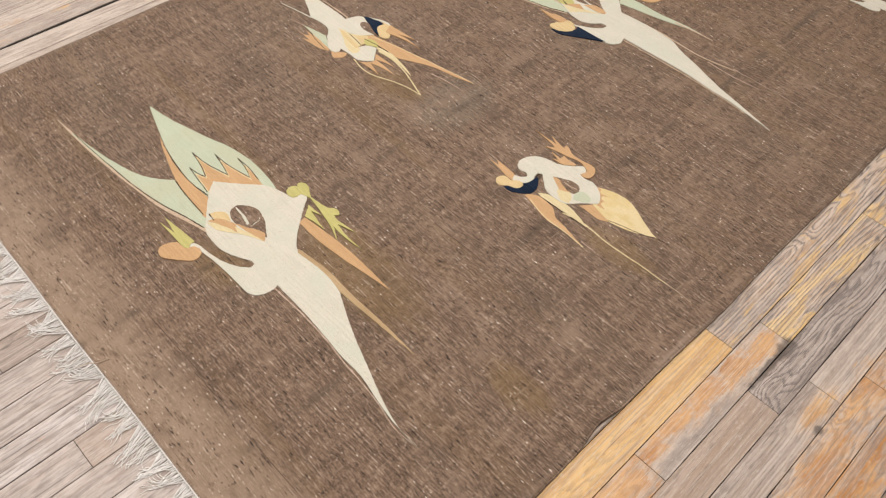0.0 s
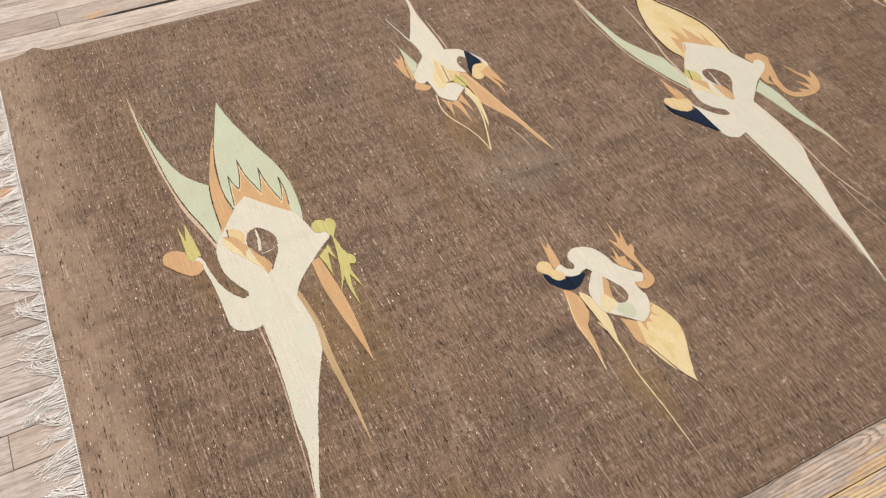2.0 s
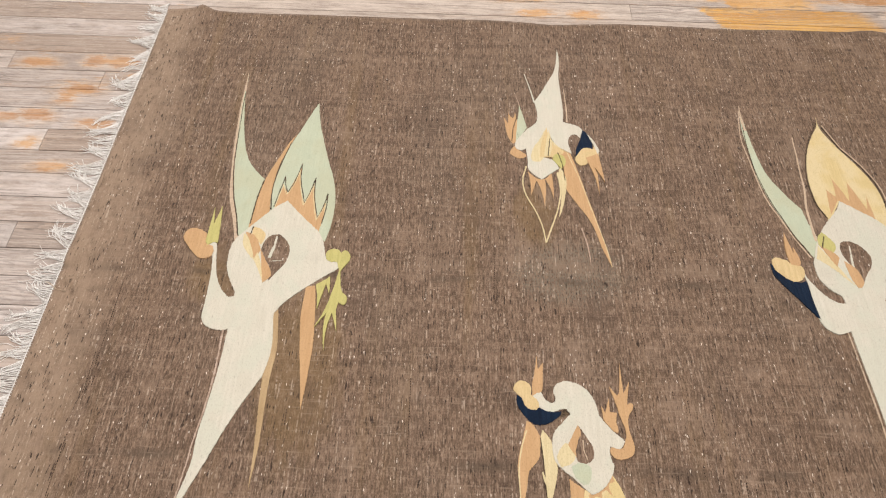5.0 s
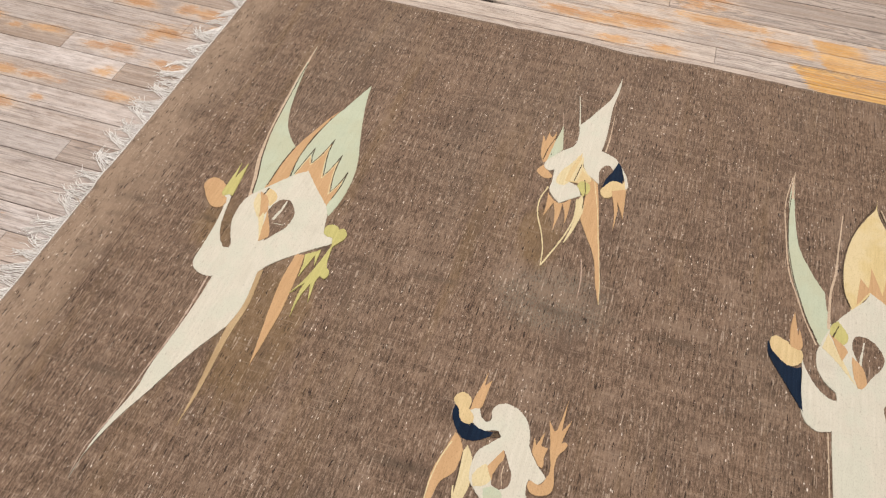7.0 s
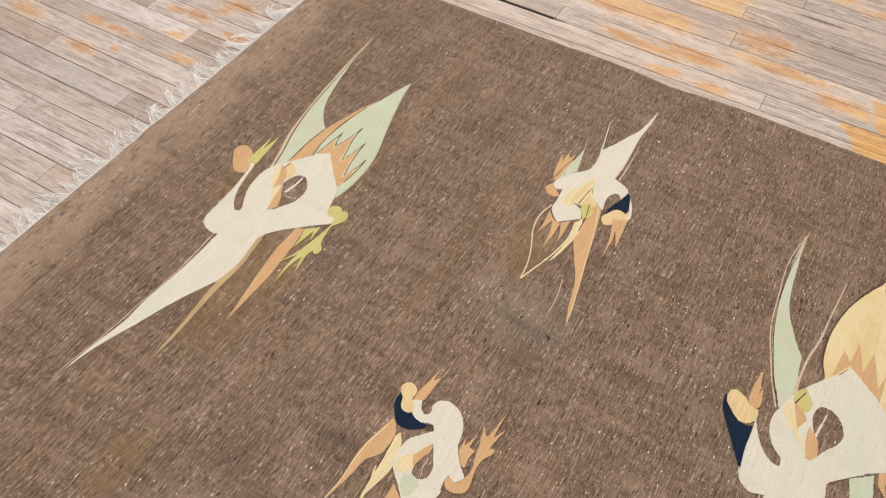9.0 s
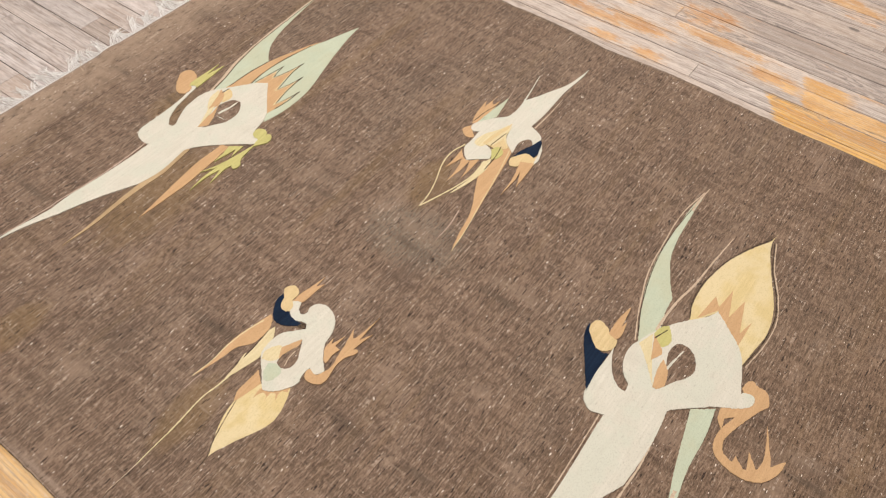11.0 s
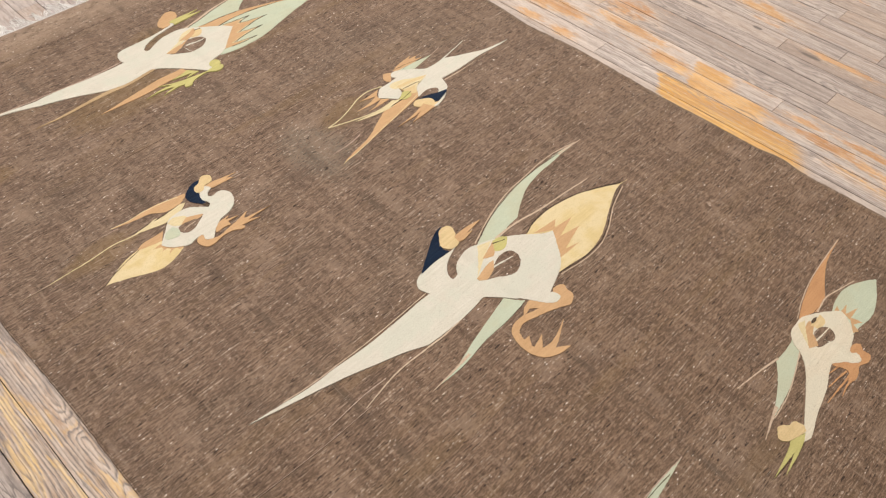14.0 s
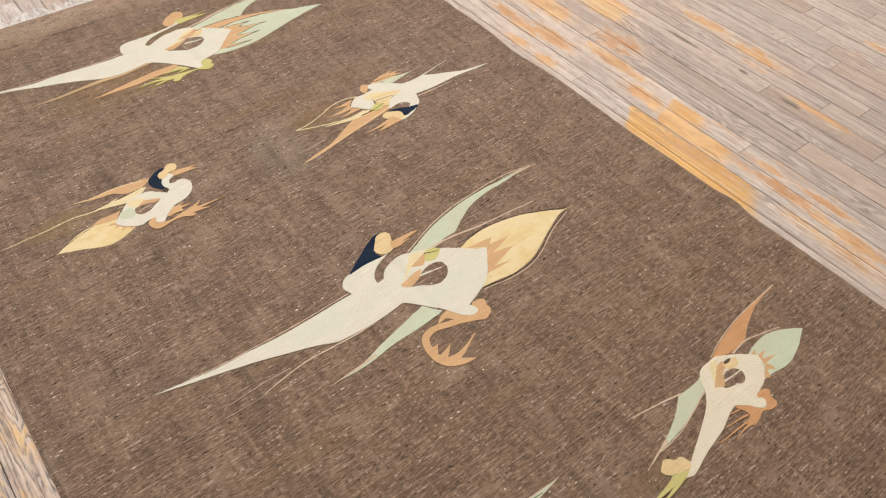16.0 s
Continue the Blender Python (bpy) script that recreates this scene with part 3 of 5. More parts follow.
# ---- woven figures ----
def curve(points, closed):
    """A smooth line through the points (centimetres), with a corner at those marked 1."""
    pts = [Vector((p[0] / 100, p[1] / 100)) for p in points]
    hard = [len(p) == 3 for p in points]
    count, out = len(pts), []
    last = count if closed else count - 1
    for i in range(last):
        a, b = pts[i], pts[(i + 1) % count]
        prev = pts[i - 1] if (closed or i > 0) else a
        after = pts[(i + 2) % count] if (closed or i + 2 < count) else b
        reach = (b - a).length
        ta = Vector((0, 0)) if hard[i] else (b - prev) / max((b - prev).length, 1e-6) * reach
        tb = Vector((0, 0)) if hard[(i + 1) % count] else (after - a) / max((after - a).length, 1e-6) * reach
        if hard[i]:
            ta = (b - a) * 1.5 - tb * 0.5 if not hard[(i + 1) % count] else b - a
        if hard[(i + 1) % count]:
            tb = (b - a) * 1.5 - ta * 0.5
        steps = max(1, int(reach / 0.0027))
        for s in range(steps):
            u = s / steps
            out.append(a * (2 * u**3 - 3 * u**2 + 1) + ta * (u**3 - 2 * u**2 + u) + b * (3 * u**2 - 2 * u**3) + tb * (u**3 - u**2))
    if not closed:
        out.append(pts[-1])
    return out


class Figure:
    def __init__(self, x, y, label):
        self.x, self.y, self.label, self.layer, self.waiting, self.body = x, y, label, 0, [], None


def motif(x, y, label):
    return Figure(x, y, label)


def inlay(fig, name, material, loop):
    """One patch of coloured weave, lying a hair over the brown ground, bedded in its waves."""
    fig.layer += 1
    lift = 0.0005 + 0.00012 * fig.layer + (0.0006 if name == "tip" else 0.0)
    bm = bmesh.new()
    verts = [bm.verts.new((fig.x + v.x + 0.0011 * noise.noise((v.x * 310, v.y * 310, fig.x)), fig.y + v.y + 0.0025 * noise.noise((v.x * 290, v.y * 290, 7.7 + fig.x)), 0)) for v in loop]
    bm.faces.new(verts).normal_update()
    bmesh.ops.triangulate(bm, faces=bm.faces[:])
    xs, ys = [v.co.x for v in bm.verts], [v.co.y for v in bm.verts]
    for axis, low, high in ((0, min(xs), max(xs)), (1, min(ys), max(ys))):
        k = math.floor(low / 0.01) + 1
        while k * 0.01 < high:
            spot, normal = Vector((0, 0, 0)), Vector((0, 0, 0))
            spot[axis], normal[axis] = k * 0.01, 1
            bmesh.ops.bisect_plane(bm, geom=bm.verts[:] + bm.edges[:] + bm.faces[:], plane_co=spot, plane_no=normal)
            k += 1
    bmesh.ops.recalc_face_normals(bm, faces=bm.faces[:])
    if sum(f.normal.z for f in bm.faces) < 0:
        bmesh.ops.reverse_faces(bm, faces=bm.faces[:])
    rim = [e for e in bm.edges if e.is_boundary]
    skirt = bmesh.ops.extrude_edge_only(bm, edges=rim)
    hem = {v for v in skirt["geom"] if isinstance(v, bmesh.types.BMVert)}
    for v in bm.verts:
        v.co.z = rise(v.co.x, v.co.y) + (lift if v not in hem else -0.0006)
    ob = new(name, mesh_from(name, bm, material))
    if name == "body":
        ob.name = "motif"
        ob.parent = rug
        tagged(ob, fig.label)
        fig.body = ob
        for other in fig.waiting:
            other.parent = ob
    elif fig.body:
        ob.parent = fig.body
    else:
        fig.waiting.append(ob)


def piece(fig, name, material, points):
    inlay(fig, name, material, curve(points, True))


def strand(fig, name, material, first, last, points):
    """A narrow woven line, its width in millimetres from one end to the other."""
    line = curve(points, False)
    left, right = [], []
    for i, c in enumerate(line):
        d = line[min(i + 1, len(line) - 1)] - line[max(i - 1, 0)]
        d = Vector((-d.y, d.x)).normalized()
        w = 0.0005 * (first + (last - first) * i / (len(line) - 1)) * (0.85 + 0.3 * noise.noise((c.x * 90, c.y * 90, 1.0)))
        left.append(c + d * w)
        right.append(c - d * w)
    inlay(fig, name, material, left + right[::-1])

# cream plant form with pale green leaves and a long tapering tail
m = motif(0.45, -0.99, "cream plant form with pale green leaves and a long tapering tail")
piece(m, "side_leaf", SAGE, [(-14.0, 69.3, 1), (-13.0, 56.9), (-10.6, 43.1), (-8.0, 34.9), (-4.8, 30.2), (-2.5, 27.9, 1), (-3.4, 21.3), (-3.9, 14.5), (-3.9, 9.6, 1), (-5.7, 8.3, 1), (-7.7, 14.4), (-10.1, 23.4), (-11.7, 33.7), (-12.9, 45.5), (-13.9, 57.1)])
piece(m, "leaf_border", TAN, [(-14.2, 67.5, 1), (-14.0, 56.1), (-13.2, 43.6), (-12.0, 31.9), (-10.4, 20.9), (-8.0, 12.8), (-6.6, 6.9, 1), (-5.9, 8.4, 1), (-7.7, 15.3), (-10.0, 24.7), (-11.7, 35.9), (-13.0, 47.6), (-13.7, 58.1)])
strand(m, "tip", TAN, 6, 1.5, [(-13.7, 62.0), (-14.0, 66.0), (-14.2, 70.0)])
strand(m, "outline", DARK, 2, 4, [(-13.5, 61.4), (-13.3, 55.9), (-12.4, 43.4), (-11.5, 32.7), (-9.7, 22.5), (-7.4, 14.4), (-6.2, 8.9)])
piece(m, "tall_leaf", SAGE, [(8.0, 58.1, 1), (9.1, 50.7), (11.3, 42.0), (13.4, 34.7), (15.3, 28.6), (16.5, 21.4), (16.4, 14.0), (15.4, 7.8, 1), (13.6, 9.5), (6.4, 15.9, 1), (0.6, 16.2, 1), (0.0, 24.2), (0.8, 33.2), (2.4, 40.7), (4.5, 47.4), (6.4, 53.4)])
piece(m, "leaf_edge", ORANGE, [(3.5, 45.1, 1), (1.8, 41.4), (-0.5, 34.4), (-2.5, 27.3), (-3.5, 19.6), (-4.0, 12.9, 1), (-3.9, 9.3, 1), (-0.3, 14.7, 1), (0.4, 17.1, 1), (-0.1, 24.2), (0.5, 33.3), (2.0, 39.8)])
strand(m, "outline", DARK, 2, 3, [(2.4, 41.7), (0.6, 31.4), (0.0, 24.2), (0.7, 17.4)])
strand(m, "outline", DARK, 4, 3, [(-2.6, 27.6), (-3.4, 21.3), (-3.8, 12.8)])
piece(m, "flame", ORANGE, [(1.3, 16.9, 1), (2.6, 26.4, 1), (4.0, 23.2, 1), (6.4, 32.2, 1), (7.3, 24.9), (8.7, 19.9, 1), (10.5, 26.7, 1), (11.3, 20.6), (12.5, 15.3, 1), (14.2, 20.6, 1), (14.1, 15.3, 1), (13.5, 10.5, 1), (8.9, 14.4), (4.3, 19.8, 1)])
strand(m, "outline", DARK, 2.5, 2.5, [(1.3, 18.6), (2.1, 24.7), (2.7, 29.1, 1), (3.3, 25.7), (4.1, 23.6, 1), (5.4, 27.7), (6.5, 34.0, 1), (6.8, 28.3), (7.8, 24.1), (8.8, 20.0, 1), (9.8, 24.1), (10.7, 29.1, 1), (10.9, 23.9), (11.7, 19.3), (12.7, 15.4, 1), (13.7, 18.9), (14.4, 23.6, 1), (14.5, 18.8), (13.9, 13.6)])
strand(m, "outline", BUTTER, 2, 2, [(1.5, 17.9), (2.3, 23.7), (2.7, 26.2, 1), (3.2, 24.3), (3.9, 22.7, 1), (5.3, 26.4), (6.3, 31.4, 1), (6.7, 27.4), (7.7, 22.9), (8.6, 19.2, 1), (9.8, 23.0), (10.4, 26.2, 1), (10.9, 22.1), (11.6, 18.1), (12.4, 14.6, 1), (13.5, 17.4), (14.2, 19.7, 1), (14.2, 17.1)])
piece(m, "long_spike", ORANGE, [(12.7, -5.8, 1), (14.8, -5.5, 1), (15.6, -12.5), (16.2, -22.4), (15.6, -37.4, 1), (14.6, -30.5), (13.3, -21.8), (12.5, -13.3)])
piece(m, "tail_border", DULL_GOLD, [(7.2, -12.6, 1), (8.4, -22.9), (8.0, -31.9), (8.2, -45.5), (7.7, -54.9, 1), (7.3, -45.5), (6.5, -32.6), (6.3, -24.4), (5.4, -14.3, 1)])
strand(m, "outline", PINK, 5, 2, [(-4.4, -18.3), (-4.1, -28.7), (-4.5, -38.3), (-5.3, -45.4), (-5.6, -50.8), (-6.4, -58.4), (-7.6, -64.8), (-7.3, -70.4)])
piece(m, "body", CREAM, [(4.5, 20.5, 1), (9.0, 15.5), (13.5, 10.9, 1), (15.0, 7.9), (15.9, 4.1, 1), (17.0, 2.2), (19.3, 2.4), (19.9, 0.5), (17.8, -1.7, 1), (12.6, -6.1), (8.6, -10.0), (6.2, -13.8, 1), (-4.0, -18.4, 1), (-7.3, -18.1), (-9.7, -15.9), (-10.0, -11.7), (-10.1, -6.1), (-10.6, -0.0), (-11.4, 3.6), (-12.5, 5.4, 1), (-11.5, 6.4), (-10.6, 5.8), (-9.9, 1.6), (-8.8, -3.4), (-6.9, -7.4), (-4.9, -9.5, 1), (-3.7, -9.2, 1), (-3.7, -7.9), (-5.0, -5.6), (-6.7, -1.6), (-7.2, 2.3), (-6.7, 6.9), (-5.0, 9.8), (-2.9, 12.7, 1), (1.2, 17.8, 1)])
piece(m, "tail", CREAM, [(7.2, -11.2, 1), (6.2, -13.8, 1), (6.2, -13.7, 1), (7.2, -23.3), (6.3, -29.9, 1), (2.9, -36.9), (-0.0, -44.1), (-2.6, -51.3), (-5.1, -58.2), (-6.9, -65.7), (-7.0, -71.5, 1), (-6.9, -63.8), (-6.0, -57.5), (-4.7, -50.2), (-4.7, -43.7), (-4.1, -37.0), (-3.5, -27.7), (-3.4, -18.0, 1), (-4.0, -18.4, 1), (-3.3, -14.4, 1)])
piece(m, "hole", FIELD, [(0.4, 4.7), (1.3, 8.3), (3.5, 9.5), (5.7, 8.1), (7.3, 5.0), (6.8, 1.2), (4.9, -2.3), (3.5, -4.7, 1), (2.4, -0.3), (1.0, 3.1)])
strand(m, "inset", CREAM, 4, 10, [(3.6, 8.9), (3.4, 5.8), (2.7, 2.3)])
piece(m, "inset", HONEY, [(-2.7, 11.6, 1), (-1.1, 11.3), (0.7, 9.3), (0.1, 6.2, 1), (-2.6, 9.0, 1)])
piece(m, "inset", ORANGE, [(-4.3, 10.0, 1), (-1.9, 8.9), (0.1, 5.3, 1), (0.1, 3.7), (-0.8, 1.5, 1), (-2.1, 5.2)])
piece(m, "inset", ORANGE, [(0.2, 4.8, 1), (2.1, 1.3), (3.5, -1.3), (4.0, -3.2, 1), (2.3, -5.2, 1), (1.6, -2.4), (0.9, 1.5)])
piece(m, "inset", BUTTER, [(-4.6, 9.7, 1), (-3.2, 7.8), (-1.5, 3.6), (-0.9, 1.4, 1), (-2.8, 3.5), (-4.3, 6.1)])
piece(m, "inset", BUTTER, [(-0.3, 3.8, 1), (1.1, -0.1), (2.3, -5.2, 1), (0.7, -1.6), (-1.0, 1.6, 1)])
strand(m, "outline", DARK, 3, 3, [(-2.7, 11.8), (-3.0, 9.1)])
piece(m, "bud", ORANGE, [(-19.1, 7.7), (-18.1, 10.4), (-15.7, 10.4), (-13.7, 9.1, 1), (-13.3, 5.8, 1), (-11.3, 4.8), (-11.2, 2.3), (-13.3, 1.4), (-15.5, 2.7), (-17.5, 5.1)])
piece(m, "sprig", LIME, [(-13.4, 17.7, 1), (-12.6, 12.1, 1), (-11.6, 18.0, 1), (-10.9, 11.7), (-10.5, 6.4, 1), (-11.7, 6.3), (-12.7, 5.3, 1), (-13.5, 6.6, 1)])
piece(m, "bud", LIME, [(16.2, 3.6, 1), (17.0, 5.1), (19.0, 5.2), (19.8, 4.2, 1), (20.9, 5.0), (22.2, 3.2), (21.1, 0.7), (20.1, -1.4, 1), (19.0, 1.8, 1), (16.9, 2.0)])
piece(m, "sprig", LIME, [(20.1, 0.9, 1), (20.5, -3.8), (21.2, -7.0), (22.5, -8.7), (22.0, -10.6), (20.7, -9.9, 1), (20.3, -12.0, 1), (21.1, -18.1, 1), (19.5, -13.0, 1), (18.7, -17.4), (18.7, -23.1, 1), (18.0, -17.3), (18.2, -13.0, 1), (15.9, -17.1, 1), (17.7, -12.2), (18.7, -8.0), (19.4, -4.4)])
piece(m, "sprig", LIME, [(14.9, -5.3, 1), (18.0, -2.9, 1), (18.3, -7.8, 1), (17.2, -4.9, 1), (15.9, -11.9, 1), (15.5, -7.7, 1)])

# cream plant form with a yellow leaf and a navy bud
m = motif(1.89, -0.94, "cream plant form with a yellow leaf and a navy bud")
piece(m, "side_leaf", SAGE, [(-16.2, 55.7, 1), (-15.7, 45.0), (-15.0, 36.1), (-13.6, 29.4), (-10.7, 23.4), (-7.7, 18.5, 1), (-7.3, 14.0), (-6.1, 8.0), (-8.7, 2.9, 1), (-11.1, 8.0), (-13.4, 14.1), (-15.2, 20.8), (-16.7, 29.6), (-17.0, 39.2), (-17.0, 48.6)])
strand(m, "outline", TAN, 4, 3, [(-9.4, 2.8), (-12.6, 10.7), (-16.1, 22.3), (-17.3, 32.9), (-18.0, 44.8), (-16.5, 55.5)])
strand(m, "outline", DARK, 3, 2, [(-9.3, 4.0), (-12.5, 11.7), (-15.2, 21.6), (-16.7, 31.1), (-17.0, 40.7), (-16.5, 51.0)])
strand(m, "tip", TAN, 9, 2, [(-16.3, 47.5), (-16.4, 52.0), (-16.0, 57.5)])
strand(m, "tendril", TAN, 8, 3, [(-6.7, 8.0), (-6.7, 13.5), (-6.3, 19.5), (-5.3, 25.2), (-4.7, 33.3), (-3.7, 45.1)])
piece(m, "tall_leaf", YELLOW, [(5.0, 53.6, 1), (5.0, 48.5), (8.0, 41.1), (11.4, 34.3), (13.4, 29.4), (14.5, 22.6), (13.9, 17.1), (13.3, 11.6, 1), (8.4, 14.7), (2.6, 21.3, 1), (-1.6, 14.5, 1), (-3.1, 20.3), (-3.5, 26.8), (-2.7, 33.1), (-1.0, 39.5), (1.9, 45.8), (4.2, 49.9)])
strand(m, "outline", DARK, 3, 3, [(-1.8, 15.6), (-3.7, 21.7), (-3.7, 28.3), (-2.4, 35.7), (0.4, 43.6), (4.6, 51.5)])
strand(m, "outline", DARK, 3, 3, [(5.4, 49.8), (8.4, 41.4), (12.4, 33.8), (14.4, 27.7), (14.7, 20.2), (13.5, 11.6)])
strand(m, "outline", TAN, 3, 3, [(5.7, 50.3), (8.7, 41.7), (12.8, 34.0), (15.0, 27.6), (15.3, 20.0), (14.1, 11.5)])
piece(m, "flame", ORANGE, [(-0.6, 16.9, 1), (0.4, 25.5, 1), (2.3, 22.9, 1), (3.0, 29.7, 1), (5.4, 21.7, 1), (6.6, 28.5, 1), (9.3, 19.1, 1), (10.4, 23.7, 1), (10.4, 15.5, 1), (6.9, 18.6), (2.4, 21.9, 1)])
piece(m, "spike", SAGE, [(8.7, -5.6, 1), (13.1, -2.2, 1), (14.1, -9.6), (14.4, -19.0), (15.6, -28.1), (15.4, -35.9, 1), (14.6, -29.0), (12.3, -20.8), (10.4, -12.9)])
strand(m, "tip", TAN, 9, 1.5, [(14.3, -24.5), (15.0, -31.0), (15.5, -38.5)])
piece(m, "hook", ORANGE, [(15.7, 6.0, 1), (16.6, 9.0), (18.5, 8.5), (20.5, 8.3), (22.2, 5.3), (21.2, 3.2), (19.9, -0.2), (18.1, -5.5), (17.7, -8.7), (18.8, -11.0, 1), (21.0, -11.6, 1), (21.1, -9.8, 1), (23.5, -11.6), (24.2, -11.5, 1), (23.0, -7.3, 1), (25.8, -10.2, 1), (26.1, -6.7), (23.7, 0.7, 1), (27.2, -5.8), (27.9, -7.8, 1), (30.2, -4.5, 1), (29.7, -8.8), (27.2, -12.5), (23.2, -13.8), (19.7, -13.3), (17.1, -12.0), (15.9, -9.1), (16.2, -5.1), (17.4, -1.6, 1), (15.6, -3.2, 1), (16.3, -6.6, 1), (14.3, -3.9, 1), (13.8, -1.2, 1), (18.7, 2.6, 1)])
strand(m, "outline", TAN, 3, 3, [(-6.5, -19.0), (-6.1, -29.1), (-5.8, -40.5), (-6.0, -48.8), (-6.3, -58.6), (-7.1, -65.1)])
strand(m, "tendril", TAN, 7, 3, [(4.8, -10.6), (6.0, -23.8), (5.8, -30.6), (5.7, -40.6), (7.7, -52.2)])
strand(m, "tendril", PINK, 3, 2, [(5.0, -43.6), (4.8, -50.9), (5.6, -61.9)])
strand(m, "tendril", PINK, 1.4, 0.8, [(8.2, -51.1), (8.3, -64.8), (8.0, -74.6), (7.5, -84.4)])
piece(m, "body", CREAM, [(-8.7, 2.4), (-7.5, 6.0), (-4.9, 10.9), (-1.7, 15.2), (1.4, 18.9), (2.7, 21.7, 1), (6.1, 19.1), (10.6, 15.4), (13.0, 12.1, 1), (15.0, 7.1), (16.0, 4.4, 1), (17.3, 5.5), (18.9, 5.1), (19.1, 3.0), (16.9, 0.6), (12.1, -2.4), (6.7, -7.3), (4.8, -9.2, 1), (-5.7, -18.3, 1), (-8.6, -19.2), (-11.0, -17.8), (-12.3, -14.3), (-12.3, -9.4), (-12.2, -4.4), (-12.6, -0.5, 1), (-11.6, -3.9), (-9.4, -8.1), (-6.6, -10.5), (-4.7, -10.7, 1), (-5.0, -8.6, 1), (-7.5, -6.4), (-9.1, -2.9), (-9.3, 0.6)])
piece(m, "tail", CREAM, [(3.7, -8.0, 1), (4.8, -9.2, 1), (5.6, -15.9), (5.7, -23.4), (5.3, -29.9, 1), (2.8, -35.6), (0.8, -41.9), (-1.2, -47.9), (-3.0, -54.0), (-4.5, -60.2), (-6.0, -66.3), (-7.9, -74.1, 1), (-6.8, -65.4), (-5.9, -58.6), (-5.7, -50.8), (-5.1, -41.0), (-5.4, -29.3), (-5.7, -21.9), (-5.7, -18.3, 1), (-5.6, -16.1, 1)])
piece(m, "hole", FIELD, [(0.3, -0.9), (-1.5, 3.7), (-1.1, 7.3), (0.9, 8.3), (3.6, 6.9), (5.3, 3.4), (4.4, 0.2), (3.0, -1.7), (1.6, -4.1, 1)])
strand(m, "inset", CREAM, 8, 3, [(-0.1, -0.7), (0.4, 2.8), (1.0, 6.6)])
piece(m, "inset", BUTTER, [(-8.2, 2.4, 1), (-6.8, 6.6, 1), (-4.3, 1.2), (-0.5, -5.7, 1), (-4.4, -1.3)])
piece(m, "inset", LIME, [(-6.6, 6.8, 1), (-6.1, 9.3), (-4.7, 10.8, 1), (-2.5, 7.3), (-3.3, 4.6), (-4.5, 4.8)])
piece(m, "inset", ORANGE, [(-3.9, -0.1, 1), (-6.4, 6.5, 1), (-3.3, 4.1), (-2.6, 2.7, 1)])
piece(m, "inset", ORANGE, [(-0.4, -6.0, 1), (-1.6, -1.4), (-1.7, 1.7, 1), (0.6, -0.7), (1.6, -4.1, 1), (0.5, -5.8)])
strand(m, "outline", DARK, 4, 2, [(-5.9, 5.8), (-4.5, 9.7)])
piece(m, "bud", NAVY, [(-20.0, 0.3, 1), (-19.7, -2.6), (-17.6, -6.5), (-11.8, -15.5, 1), (-12.3, -10.6), (-12.4, -4.4, 1), (-14.2, -4.9), (-17.4, -2.6)])
piece(m, "bud", HONEY, [(-19.5, -0.8), (-18.8, 2.1), (-16.2, 1.8), (-14.4, 0.2), (-12.5, -0.4), (-12.4, -2.8), (-14.7, -4.8), (-17.4, -3.1)])
piece(m, "sprig", ORANGE, [(-15.0, 0.3, 1), (-15.2, 5.0), (-14.4, 10.3, 1), (-13.5, 3.9, 1), (-13.2, 5.7, 1), (-12.4, 1.3), (-13.2, -0.2, 1)])

# small cream plant form with a pointed wing and a navy band
m = motif(1.18, -0.47, "small cream plant form with a pointed wing and a navy band")
piece(m, "side_leaf", SAGE, [(-8.3, 8.0, 1), (-7.3, 3.4), (-6.4, -1.5, 1), (-8.1, -4.5), (-9.8, -7.6, 1), (-9.7, -4.8), (-9.1, 0.4), (-8.5, 4.5)])
strand(m, "tendril", PINK, 2, 1, [(-8.1, 7.5), (-8.8, 10.5), (-9.5, 13.3)])
piece(m, "flame", ORANGE, [(-10.5, -7.9, 1), (-11.8, -4.7), (-12.3, -1.2), (-12.7, 2.5, 1), (-11.6, -0.0, 1), (-11.2, 6.4, 1), (-10.5, 2.5), (-9.5, 4.8, 1), (-9.1, 0.6), (-9.4, -3.9), (-9.7, -7.4, 1)])
strand(m, "outline", DARK, 3, 2, [(-10.7, -6.9), (-10.2, -1.9), (-9.0, 3.1)])
piece(m, "bud", ORANGE, [(-11.3, -11.5), (-10.8, -9.8), (-9.8, -8.6, 1), (-8.3, -10.8, 1), (-7.0, -12.4), (-8.7, -13.3), (-10.1, -12.7)])
strand(m, "tendril", CREAM, 5, 2, [(-3.8, 9.1), (-5.0, 15.4), (-6.3, 21.5)])
strand(m, "outline", TAN, 5, 2, [(4.9, 1.3), (5.1, 6.2), (5.0, 11.4), (4.8, 16.6)])
piece(m, "fringe_leaf", ORANGE, [(-6.7, -18.2, 1), (-6.2, -22.4), (-6.2, -26.5, 1), (-4.6, -21.1, 1), (-3.4, -25.2), (-2.9, -30.4, 1), (-2.3, -24.9), (-2.4, -20.7, 1), (-1.2, -23.4), (-0.4, -27.4, 1), (-0.3, -22.0), (-0.6, -18.1, 1), (-3.1, -20.9)])
piece(m, "long_spike", ORANGE, [(-0.0, -7.6, 1), (2.9, -9.4), (5.1, -11.1, 1), (6.8, -18.9), (8.5, -27.6), (9.9, -34.2), (11.2, -41.4), (12.4, -49.3, 1), (10.6, -43.4), (8.7, -35.7), (5.1, -28.5), (2.9, -23.6), (2.9, -19.0), (2.0, -13.5)])
strand(m, "outline", BUTTER, 2, 2, [(4.1, -10.4), (6.7, -20.2), (8.9, -30.8), (11.3, -41.7), (12.4, -49.0)])
